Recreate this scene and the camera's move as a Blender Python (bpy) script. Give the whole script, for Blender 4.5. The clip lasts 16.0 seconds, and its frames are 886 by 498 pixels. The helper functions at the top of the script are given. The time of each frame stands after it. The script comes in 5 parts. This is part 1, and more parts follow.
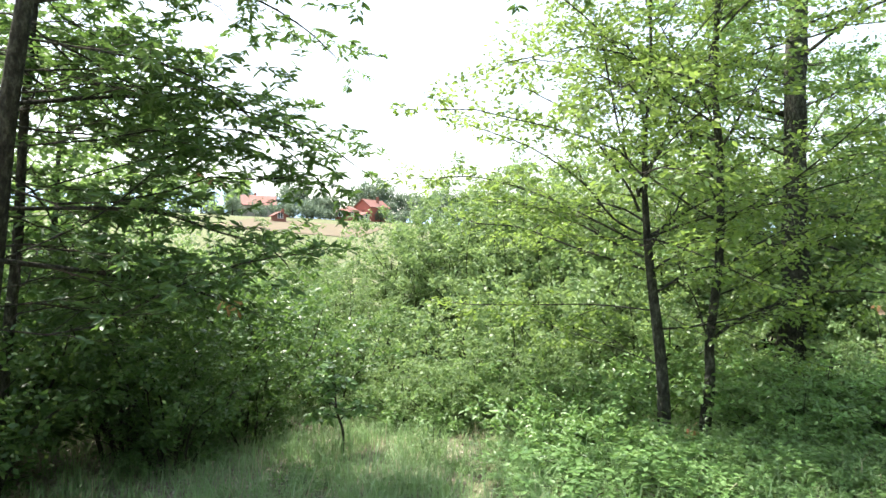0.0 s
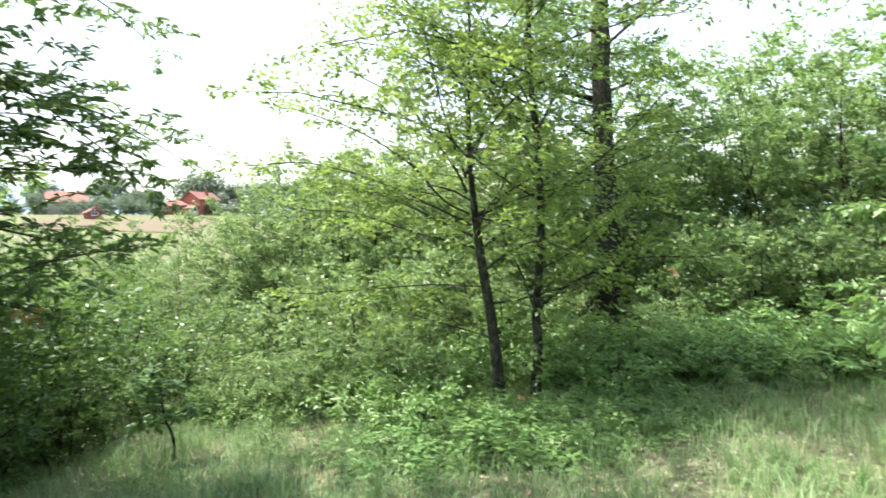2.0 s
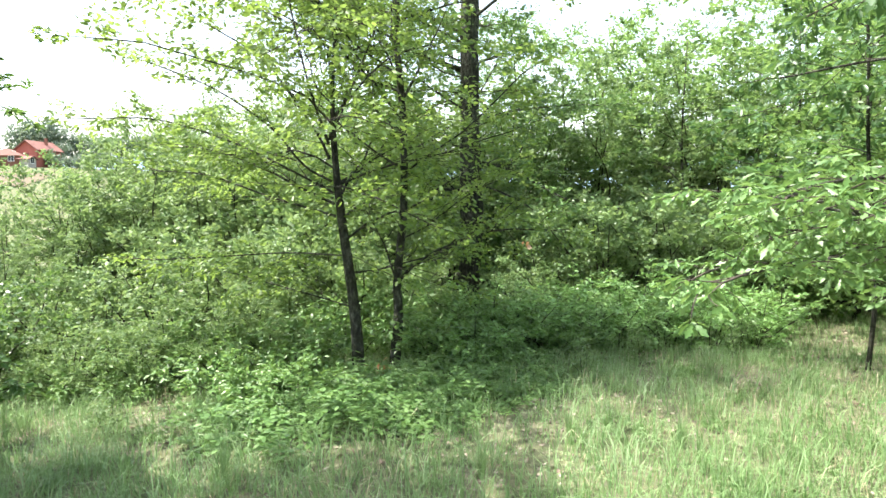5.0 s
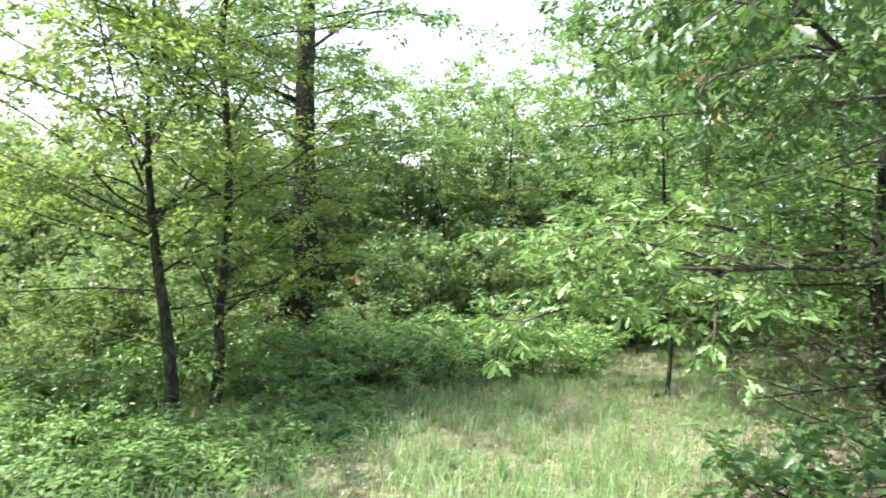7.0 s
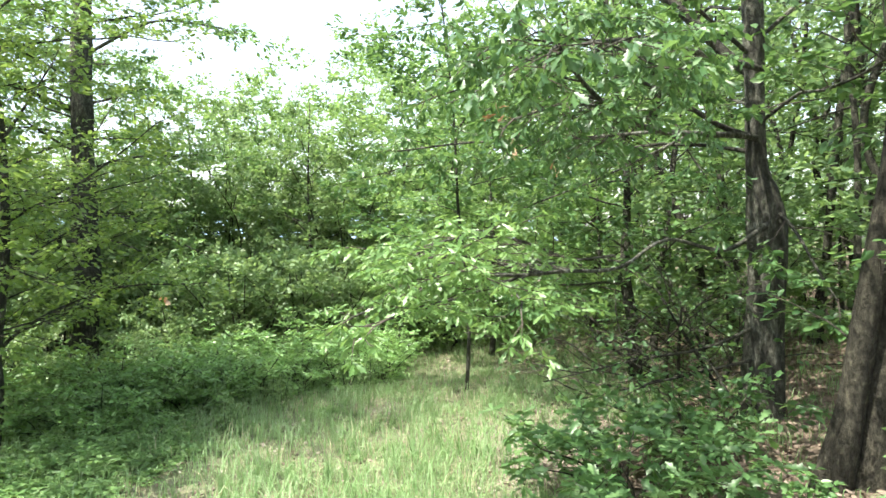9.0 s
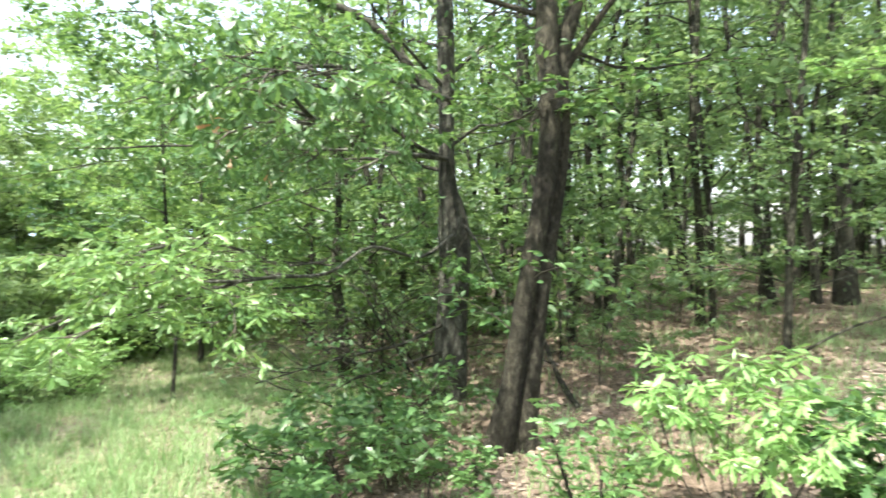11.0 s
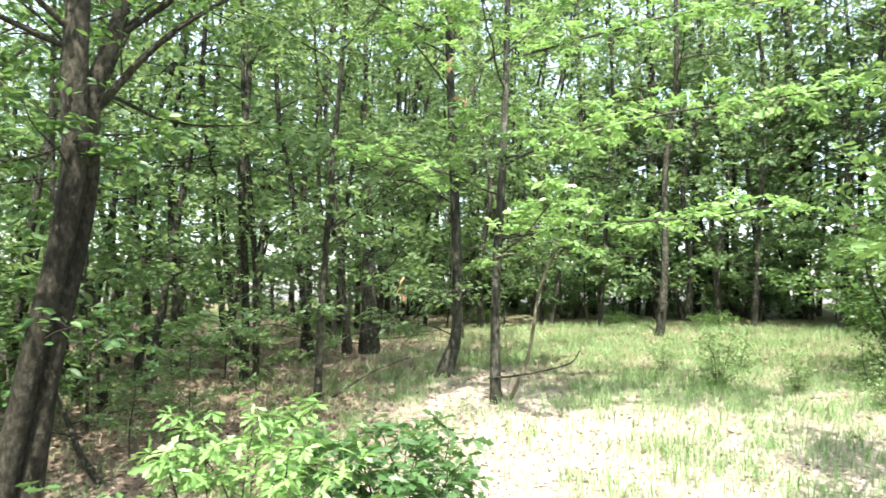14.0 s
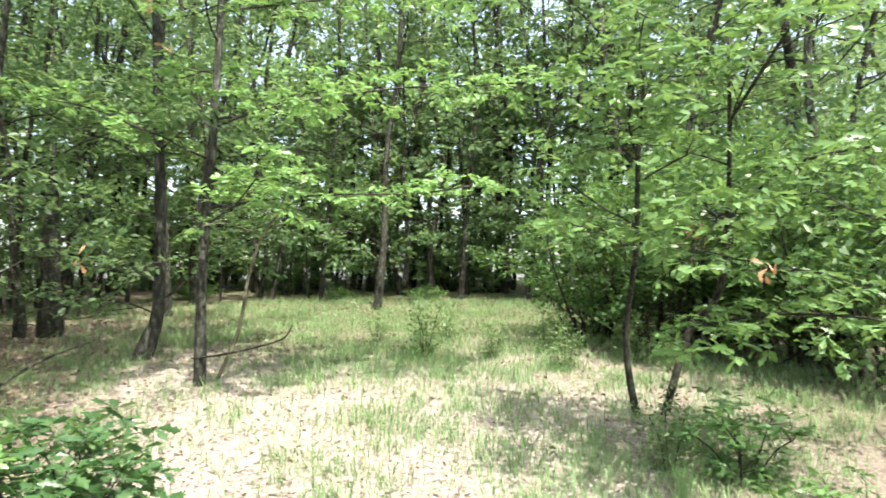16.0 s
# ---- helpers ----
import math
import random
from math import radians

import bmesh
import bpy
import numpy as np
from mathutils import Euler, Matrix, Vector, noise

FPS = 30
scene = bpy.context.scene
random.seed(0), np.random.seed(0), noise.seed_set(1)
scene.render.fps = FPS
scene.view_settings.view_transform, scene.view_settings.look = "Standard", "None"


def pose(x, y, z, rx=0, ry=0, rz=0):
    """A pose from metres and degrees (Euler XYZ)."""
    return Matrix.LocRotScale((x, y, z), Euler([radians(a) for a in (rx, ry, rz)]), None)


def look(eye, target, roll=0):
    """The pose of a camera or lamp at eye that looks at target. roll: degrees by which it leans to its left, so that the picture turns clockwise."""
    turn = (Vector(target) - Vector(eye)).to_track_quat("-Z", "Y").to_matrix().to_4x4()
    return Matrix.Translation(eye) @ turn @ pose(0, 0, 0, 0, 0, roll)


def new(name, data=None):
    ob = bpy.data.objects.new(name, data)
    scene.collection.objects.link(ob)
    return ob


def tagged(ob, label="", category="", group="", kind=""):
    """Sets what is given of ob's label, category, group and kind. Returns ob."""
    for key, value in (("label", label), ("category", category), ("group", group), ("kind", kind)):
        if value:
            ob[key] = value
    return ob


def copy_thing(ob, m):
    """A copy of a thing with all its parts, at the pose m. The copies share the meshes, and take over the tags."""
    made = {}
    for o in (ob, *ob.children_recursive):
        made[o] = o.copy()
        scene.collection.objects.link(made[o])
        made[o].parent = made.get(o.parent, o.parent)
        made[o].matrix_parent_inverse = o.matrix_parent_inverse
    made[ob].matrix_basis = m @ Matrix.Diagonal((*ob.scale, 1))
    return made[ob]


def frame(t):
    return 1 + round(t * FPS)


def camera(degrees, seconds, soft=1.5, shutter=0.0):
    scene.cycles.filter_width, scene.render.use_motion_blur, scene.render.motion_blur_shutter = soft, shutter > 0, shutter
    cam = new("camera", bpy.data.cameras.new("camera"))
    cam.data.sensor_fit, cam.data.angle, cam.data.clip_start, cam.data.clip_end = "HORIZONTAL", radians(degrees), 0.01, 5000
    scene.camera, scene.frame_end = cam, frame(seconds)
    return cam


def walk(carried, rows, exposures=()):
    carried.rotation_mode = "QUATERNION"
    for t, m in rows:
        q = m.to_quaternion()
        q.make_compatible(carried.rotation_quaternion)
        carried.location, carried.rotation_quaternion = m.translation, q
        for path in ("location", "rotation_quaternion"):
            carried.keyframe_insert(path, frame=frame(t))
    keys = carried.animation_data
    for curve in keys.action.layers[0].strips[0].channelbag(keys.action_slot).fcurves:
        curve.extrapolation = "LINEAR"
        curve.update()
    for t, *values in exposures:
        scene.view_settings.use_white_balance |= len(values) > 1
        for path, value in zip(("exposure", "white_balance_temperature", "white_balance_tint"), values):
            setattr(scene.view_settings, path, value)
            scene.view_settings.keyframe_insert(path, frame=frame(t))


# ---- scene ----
cam = camera(68.15, 16.0, soft=1.5, shutter=0.3)
PATH = [
    (0, (0.001, 0.000, 1.595), (0.001, 2.000, 1.604), 1.02),
    (0.5, (0.012, -0.003, 1.589), (0.084, 1.996, 1.595), 0.76),
    (1, (0.024, 0.002, 1.594), (0.204, 1.994, 1.600), 0.95),
    (1.5, (0.039, 0.013, 1.591), (0.326, 1.992, 1.591), 1.37),
    (2, (0.071, 0.020, 1.571), (0.550, 1.961, 1.537), -1.92),
    (2.5, (0.100, 0.049, 1.570), (0.808, 1.915, 1.435), -1.38),
    (3, (0.119, 0.034, 1.577), (0.886, 1.874, 1.406), -1.72),
    (5.5, (0.192, 0.022, 1.615), (1.089, 1.805, 1.487), 0.79),
    (6, (0.273, 0.044, 1.614), (1.262, 1.780, 1.517), 0.69),
    (6.5, (0.321, 0.048, 1.617), (1.419, 1.718, 1.540), 0.40),
    (7, (0.299, 0.043, 1.625), (1.555, 1.599, 1.581), 0.95),
    (7.5, (0.217, 0.043, 1.628), (1.659, 1.429, 1.611), -0.47),
    (8, (0.100, 0.026, 1.625), (1.668, 1.267, 1.622), -0.71),
    (10.5, (-0.257, -0.133, 1.682), (1.636, 0.512, 1.661), -0.17),
    (11, (-0.314, -0.147, 1.682), (1.665, 0.141, 1.676), 0.21),
    (11.5, (-0.350, -0.170, 1.686), (1.650, -0.216, 1.701), 0.17),
    (12, (-0.365, -0.220, 1.698), (1.610, -0.532, 1.752), 0.66),
    (12.5, (-0.364, -0.256, 1.706), (1.557, -0.801, 1.809), 0.46),
    (13, (-0.369, -0.266, 1.696), (1.512, -0.933, 1.834), 0.31),
    (13.5, (-0.382, -0.294, 1.695), (1.442, -1.098, 1.851), 0.11),
    (14, (-0.372, -0.324, 1.696), (1.378, -1.277, 1.865), 0.43),
    (14.5, (-0.348, -0.369, 1.692), (1.309, -1.476, 1.854), -0.36),
    (15, (-0.324, -0.432, 1.686), (1.222, -1.693, 1.825), -0.94),
    (15.5, (-0.308, -0.496, 1.677), (1.091, -1.920, 1.785), 0.17),
    (16, (-0.297, -0.553, 1.667), (0.933, -2.127, 1.771), 0.26),
]
walk(cam, [(t, look(eye, target, roll)) for t, eye, target, roll in PATH],
     exposures=[(0.0, 1.58), (1.5, 1.53), (2.2, 1.50), (3.0, 1.72), (6.0, 1.69), (8.2, 1.74), (10.5, 1.83), (11.7, 2.02), (13.0, 1.91), (14.5, 1.77), (16.0, 1.47)])

# ---- sky and sun ----
SUN_BEARING, SUN_HEIGHT = -60.0, 64.0
world = bpy.data.worlds.new("sky")
scene.world = world
world.use_nodes = True
wn = world.node_tree.nodes
wn.clear()
sky = wn.new("ShaderNodeTexSky")
sky.sky_type = "NISHITA"
sky.sun_disc = False
sky.sun_elevation = radians(SUN_HEIGHT)
sky.sun_rotation = radians(SUN_BEARING)
sky.air_density, sky.dust_density, sky.ozone_density = 1.2, 3.5, 1.0
back = wn.new("ShaderNodeBackground")
back.inputs["Strength"].default_value = 0.15
world_out = wn.new("ShaderNodeOutputWorld")
haze = wn.new("ShaderNodeMix")
haze.data_type, haze.blend_type = "RGBA", "ADD"
haze.inputs["Factor"].default_value = 1.0
haze.inputs["B"].default_value = (1.25, 1.25, 1.3, 1)
world.node_tree.links.new(sky.outputs[0], haze.inputs["A"])
world.node_tree.links.new(haze.outputs["Result"], back.inputs["Color"])
world.node_tree.links.new(back.outputs[0], world_out.inputs["Surface"])

sun_data = bpy.data.lights.new("sun", "SUN")
sun_data.energy, sun_data.angle, sun_data.color = 5.0, radians(0.6), (1.0, 0.95, 0.86)
sun = new("sun", sun_data)
sb, sh = radians(SUN_BEARING), radians(SUN_HEIGHT)
sun.matrix_world = look((30 * math.sin(sb) * math.cos(sh), 30 * math.cos(sb) * math.cos(sh), 30 * math.sin(sh)), (0, 0, 0))


# ---- materials ----
def material(name):
    m = bpy.data.materials.new(name)
    m.use_nodes = True
    nt = m.node_tree
    nt.nodes.clear()
    return m, nt, nt.nodes, nt.links


def ramp(nodes, stops):
    r = nodes.new("ShaderNodeValToRGB")
    e = r.color_ramp.elements
    e[0].position, e[0].color = stops[0][0], (*stops[0][1], 1)
    e[1].position, e[1].color = stops[-1][0], (*stops[-1][1], 1)
    for p, c in stops[1:-1]:
        el = e.new(p)
        el.color = (*c, 1)
    return r


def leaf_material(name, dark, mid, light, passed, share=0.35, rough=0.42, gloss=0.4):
    """A leaf: waxy face, light passing through it, each leaf a little different."""
    m, nt, nodes, links = material(name)
    geo = nodes.new("ShaderNodeNewGeometry")
    tint = ramp(nodes, [(0.0, dark), (0.55, mid), (1.0, light)])
    noise_tex = nodes.new("ShaderNodeTexNoise")
    noise_tex.inputs["Scale"].default_value = 1.3
    noise_tex.inputs["Detail"].default_value = 3
    mixv = nodes.new("ShaderNodeMath")
    mixv.operation = "MULTIPLY_ADD"
    mixv.inputs[1].default_value = 0.6
    half = nodes.new("ShaderNodeMath")
    half.operation = "MULTIPLY_ADD"
    half.inputs[1].default_value = 0.9
    half.inputs[2].default_value = -0.25
    co = nodes.new("ShaderNodeTexCoord")
    links.new(co.outputs["Object"], noise_tex.inputs["Vector"])
    links.new(noise_tex.outputs["Fac"], half.inputs[0])
    links.new(geo.outputs["Random Per Island"], mixv.inputs[0])
    links.new(half.outputs[0], mixv.inputs[2])
    links.new(mixv.outputs[0], tint.inputs["Fac"])
    face = nodes.new("ShaderNodeBsdfPrincipled")
    face.inputs["Roughness"].default_value = rough
    face.inputs["Specular IOR Level"].default_value = gloss
    links.new(tint.outputs["Color"], face.inputs["Base Color"])
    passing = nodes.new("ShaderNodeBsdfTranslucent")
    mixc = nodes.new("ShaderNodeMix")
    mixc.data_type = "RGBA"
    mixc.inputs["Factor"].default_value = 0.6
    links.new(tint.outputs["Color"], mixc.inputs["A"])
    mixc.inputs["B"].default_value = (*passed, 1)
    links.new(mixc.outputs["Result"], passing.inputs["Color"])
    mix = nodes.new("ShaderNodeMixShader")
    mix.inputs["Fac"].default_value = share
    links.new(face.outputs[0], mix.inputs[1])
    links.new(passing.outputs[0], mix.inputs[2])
    out = nodes.new("ShaderNodeOutputMaterial")
    links.new(mix.outputs[0], out.inputs["Surface"])
    return m


def surface_material(name, stops, scale=6.0, rough=0.9, bump=0.4, stretch=(1, 1, 1), fine=40.0, scale2=0.7):
    """A rough surface with grain at two sizes and a fine relief."""
    m, nt, nodes, links = material(name)
    co = nodes.new("ShaderNodeTexCoord")
    mp = nodes.new("ShaderNodeMapping")
    mp.inputs["Scale"].default_value = stretch
    links.new(co.outputs["Object"], mp.inputs["Vector"])
    a = nodes.new("ShaderNodeTexNoise")
    a.inputs["Scale"].default_value, a.inputs["Detail"].default_value, a.inputs["Roughness"].default_value = scale, 8, 0.7
    b = nodes.new("ShaderNodeTexNoise")
    b.inputs["Scale"].default_value, b.inputs["Detail"].default_value = scale2, 4
    links.new(mp.outputs[0], a.inputs["Vector"])
    links.new(co.outputs["Object"], b.inputs["Vector"])
    mx = nodes.new("ShaderNodeMath")
    mx.operation = "MULTIPLY_ADD"
    mx.inputs[1].default_value = 0.65
    sc = nodes.new("ShaderNodeMath")
    sc.operation = "MULTIPLY"
    sc.inputs[1].default_value = 0.35
    links.new(b.outputs["Fac"], sc.inputs[0])
    links.new(a.outputs["Fac"], mx.inputs[0])
    links.new(sc.outputs[0], mx.inputs[2])
    tint = ramp(nodes, stops)
    links.new(mx.outputs[0], tint.inputs["Fac"])
    face = nodes.new("ShaderNodeBsdfPrincipled")
    face.inputs["Roughness"].default_value = rough
    face.inputs["Specular IOR Level"].default_value = 0.25
    links.new(tint.outputs["Color"], face.inputs["Base Color"])
    c = nodes.new("ShaderNodeTexNoise")
    c.inputs["Scale"].default_value, c.inputs["Detail"].default_value = fine, 6
    links.new(mp.outputs[0], c.inputs["Vector"])
    bp = nodes.new("ShaderNodeBump")
    bp.inputs["Strength"].default_value, bp.inputs["Distance"].default_value = bump, 0.04
    ridge = nodes.new("ShaderNodeMath")
    ridge.operation = "MULTIPLY_ADD"
    ridge.inputs[1].default_value = 0.4
    links.new(c.outputs["Fac"], ridge.inputs[0])
    links.new(a.outputs["Fac"], ridge.inputs[2])
    links.new(ridge.outputs[0], bp.inputs["Height"])
    links.new(bp.outputs[0], face.inputs["Normal"])
    out = nodes.new("ShaderNodeOutputMaterial")
    links.new(face.outputs[0], out.inputs["Surface"])
    return m


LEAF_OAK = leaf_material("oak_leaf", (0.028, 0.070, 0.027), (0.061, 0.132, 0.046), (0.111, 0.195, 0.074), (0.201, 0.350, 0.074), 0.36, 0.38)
# Oak leaf with the shade of the glade edge put into its colour.
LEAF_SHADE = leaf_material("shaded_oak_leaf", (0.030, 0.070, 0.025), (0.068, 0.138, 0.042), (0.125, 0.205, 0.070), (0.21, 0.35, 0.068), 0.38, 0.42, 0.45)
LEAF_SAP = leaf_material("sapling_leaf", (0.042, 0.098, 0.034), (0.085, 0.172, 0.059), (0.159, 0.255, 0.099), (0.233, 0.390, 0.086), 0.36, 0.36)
# The next two are oak leaf with sunlight put into a paler colour.
LEAF_YOUNG_LIT = leaf_material("sunlit_young_leaf", (0.0626, 0.1334, 0.0367), (0.1141, 0.2162, 0.0649), (0.1960, 0.3082, 0.1128), (0.2585, 0.4140, 0.0921), 0.36, 0.38, 0.42)
LEAF_SUNLIT = leaf_material("sunlit_bright_leaf", (0.098, 0.205, 0.058), (0.178, 0.330, 0.104), (0.285, 0.450, 0.185), (0.360, 0.560, 0.140), 0.36, 0.36, 0.5)
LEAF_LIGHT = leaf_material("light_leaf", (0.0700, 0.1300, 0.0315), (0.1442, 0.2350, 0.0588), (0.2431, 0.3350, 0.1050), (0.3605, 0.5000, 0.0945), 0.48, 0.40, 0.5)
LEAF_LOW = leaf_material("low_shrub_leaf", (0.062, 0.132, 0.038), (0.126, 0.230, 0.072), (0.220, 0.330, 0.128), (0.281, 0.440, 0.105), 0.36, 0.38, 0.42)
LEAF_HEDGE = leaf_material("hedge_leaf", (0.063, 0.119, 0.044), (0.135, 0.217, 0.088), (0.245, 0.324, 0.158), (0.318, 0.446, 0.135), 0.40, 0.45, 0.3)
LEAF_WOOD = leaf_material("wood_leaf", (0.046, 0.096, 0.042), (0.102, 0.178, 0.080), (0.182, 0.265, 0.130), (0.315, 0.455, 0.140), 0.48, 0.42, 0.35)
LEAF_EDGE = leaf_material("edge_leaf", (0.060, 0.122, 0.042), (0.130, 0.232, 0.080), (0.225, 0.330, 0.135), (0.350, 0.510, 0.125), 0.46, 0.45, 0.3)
# Village leaves: distance haze is mixed into this paler, bluer green.
LEAF_FAR_HAZE = leaf_material("hazed_far_leaf", (0.080, 0.123, 0.088), (0.128, 0.181, 0.128), (0.191, 0.239, 0.168), (0.238, 0.319, 0.158), 0.25, 0.6)
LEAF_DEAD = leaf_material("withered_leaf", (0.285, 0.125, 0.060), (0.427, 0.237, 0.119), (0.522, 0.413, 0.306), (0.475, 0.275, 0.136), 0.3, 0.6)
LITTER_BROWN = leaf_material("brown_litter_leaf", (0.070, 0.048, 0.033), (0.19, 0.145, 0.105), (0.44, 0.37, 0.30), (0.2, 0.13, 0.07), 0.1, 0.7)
# Dry litter leaf, paler than the brown one to stand in for sunlight.
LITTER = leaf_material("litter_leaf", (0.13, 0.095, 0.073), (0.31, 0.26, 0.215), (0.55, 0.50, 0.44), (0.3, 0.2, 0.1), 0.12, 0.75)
# Light end of the grass is raised to paint the sheen of sunlit blades.
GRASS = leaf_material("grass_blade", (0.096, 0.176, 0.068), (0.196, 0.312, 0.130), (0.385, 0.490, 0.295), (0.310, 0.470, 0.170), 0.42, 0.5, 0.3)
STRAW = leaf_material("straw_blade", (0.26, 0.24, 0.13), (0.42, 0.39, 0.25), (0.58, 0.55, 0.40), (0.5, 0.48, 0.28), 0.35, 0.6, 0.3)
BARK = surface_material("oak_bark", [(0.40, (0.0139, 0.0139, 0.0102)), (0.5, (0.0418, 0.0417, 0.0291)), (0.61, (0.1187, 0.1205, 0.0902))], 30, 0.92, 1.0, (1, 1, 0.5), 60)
BARK_GREY = surface_material("grey_bark", [(0.40, (0.0153, 0.0155, 0.0117)), (0.5, (0.0474, 0.0478, 0.0364)), (0.57, (0.1047, 0.1081, 0.0844)), (0.66, (0.2790, 0.2936, 0.2400))], 20, 0.92, 1.0, (1, 1, 0.45), 55)
BARK_BROWN = surface_material("brown_bark", [(0.40, (0.0126, 0.0108, 0.0073)), (0.5, (0.0363, 0.0348, 0.0240)), (0.62, (0.1047, 0.0958, 0.0684))], 32, 0.9, 1.0, (1, 1, 0.5), 60)
BARK_PALE = surface_material("pale_bark", [(0.40, (0.085, 0.08, 0.05)), (0.5, (0.15, 0.14, 0.09)), (0.6, (0.25, 0.235, 0.165))], 14, 0.9, 0.5, (1, 1, 0.4), 50)
TWIG = surface_material("twig_bark", [(0.3, (0.022, 0.018, 0.014)), (0.7, (0.080, 0.068, 0.052))], 30, 0.9, 0.3)


# ---- ground ----
S_KNOTS = [-3000, -400, -230, -157, -100, -60, -30, -12, -4, 0, 2.4, 5.7, 7.4, 11.4, 20, 40, 3000]
Z_KNOTS = [14, 12, 11, 9.4, 2.6, -4, -3.2, -0.9, -0.12, 0, 0.2, 0.72, 0.9, 1.25, 1.75, 1.9, 2.0]
_fs = np.arange(-420, 60, 0.25)
_fz = np.convolve(np.pad(np.interp(_fs, S_KNOTS, Z_KNOTS), 4, "edge"), np.ones(9) / 9, "valid")


def ground_z(x, y):
    """Height of the hillside: it rises into the wood, and falls to a valley with a village slope beyond."""
    return np.interp(0.5 * np.asarray(x) - 0.866 * np.asarray(y), _fs, _fz)


def on_ground(x, y, sink=0.0):
    return Vector((x, y, float(ground_z(x, y)) - sink))


def ground_material():
    m, nt, nodes, links = material("forest_ground")
    co = nodes.new("ShaderNodeTexCoord")

    def tex(scale, detail=6, rough=0.6):
        n = nodes.new("ShaderNodeTexNoise")
        n.inputs["Scale"].default_value, n.inputs["Detail"].default_value, n.inputs["Roughness"].default_value = scale, detail, rough
        links.new(co.outputs["Object"], n.inputs["Vector"])
        return n

    grain = tex(30, 10, 0.8)
    brown = ramp(nodes, [(0.30, (0.040, 0.030, 0.021)), (0.46, (0.110, 0.084, 0.060)), (0.68, (0.28, 0.225, 0.175))])
    # Pale litter tone puts the sunlit patches into the ground colour.
    pale = ramp(nodes, [(0.32, (0.10, 0.078, 0.060)), (0.45, (0.24, 0.200, 0.165)), (0.62, (0.46, 0.41, 0.36))])
    links.new(grain.outputs["Fac"], brown.inputs["Fac"])
    links.new(grain.outputs["Fac"], pale.inputs["Fac"])
    dry = nodes.new("ShaderNodeAttribute")
    dry.attribute_name = "sunlit_tone"
    litter = nodes.new("ShaderNodeMix")
    litter.data_type = "RGBA"
    links.new(dry.outputs["Fac"], litter.inputs["Factor"])
    links.new(brown.outputs["Color"], litter.inputs["A"])
    links.new(pale.outputs["Color"], litter.inputs["B"])
    green = ramp(nodes, [(0.34, (0.040, 0.056, 0.022)), (0.5, (0.090, 0.120, 0.046)), (0.66, (0.19, 0.205, 0.10))])
    links.new(tex(14, 8, 0.7).outputs["Fac"], green.inputs["Fac"])
    cover = nodes.new("ShaderNodeAttribute")
    cover.attribute_name = "cover"
    patch = nodes.new("ShaderNodeMath")
    patch.operation = "MULTIPLY_ADD"
    patch.inputs[1].default_value = 0.75
    links.new(tex(1.6, 7, 0.7).outputs["Fac"], patch.inputs[0])
    half = nodes.new("ShaderNodeMath")
    half.operation = "MULTIPLY"
    half.inputs[1].default_value = 0.62
    links.new(cover.outputs["Fac"], half.inputs[0])
    links.new(half.outputs[0], patch.inputs[2])
    where = ramp(nodes, [(0.70, (0, 0, 0)), (1.0, (0.75, 0.75, 0.75))])
    links.new(patch.outputs[0], where.inputs["Fac"])
    mx = nodes.new("ShaderNodeMix")
    mx.data_type = "RGBA"
    links.new(where.outputs["Color"], mx.inputs["Factor"])
    links.new(litter.outputs["Result"], mx.inputs["A"])
    links.new(green.outputs["Color"], mx.inputs["B"])
    face = nodes.new("ShaderNodeBsdfPrincipled")
    face.inputs["Roughness"].default_value = 0.95
    face.inputs["Specular IOR Level"].default_value = 0.15
    links.new(mx.outputs["Result"], face.inputs["Base Color"])
    bp = nodes.new("ShaderNodeBump")
    bp.inputs["Strength"].default_value, bp.inputs["Distance"].default_value = 0.8, 0.03
    links.new(tex(35, 8, 0.7).outputs["Fac"], bp.inputs["Height"])
    links.new(bp.outputs[0], face.inputs["Normal"])
    out = nodes.new("ShaderNodeOutputMaterial")
    links.new(face.outputs[0], out.inputs["Surface"])
    return m


def mesh_object(name, verts, faces, mat, parent=None, smooth=True):
    me = bpy.data.meshes.new(name)
    me.from_pydata(verts, [], faces)
    if smooth:
        me.polygons.foreach_set("use_smooth", np.ones(len(me.polygons), dtype=bool))
    me.materials.append(mat)
    ob = new(name, me)
    if parent is not None:
        ob.parent = parent
    return ob


def bumps(x, y):
    return 0.035 * noise.noise((x * 0.9, y * 0.9, 3.1)) + 0.02 * noise.noise((x * 2.7, y * 2.7, 7.7))


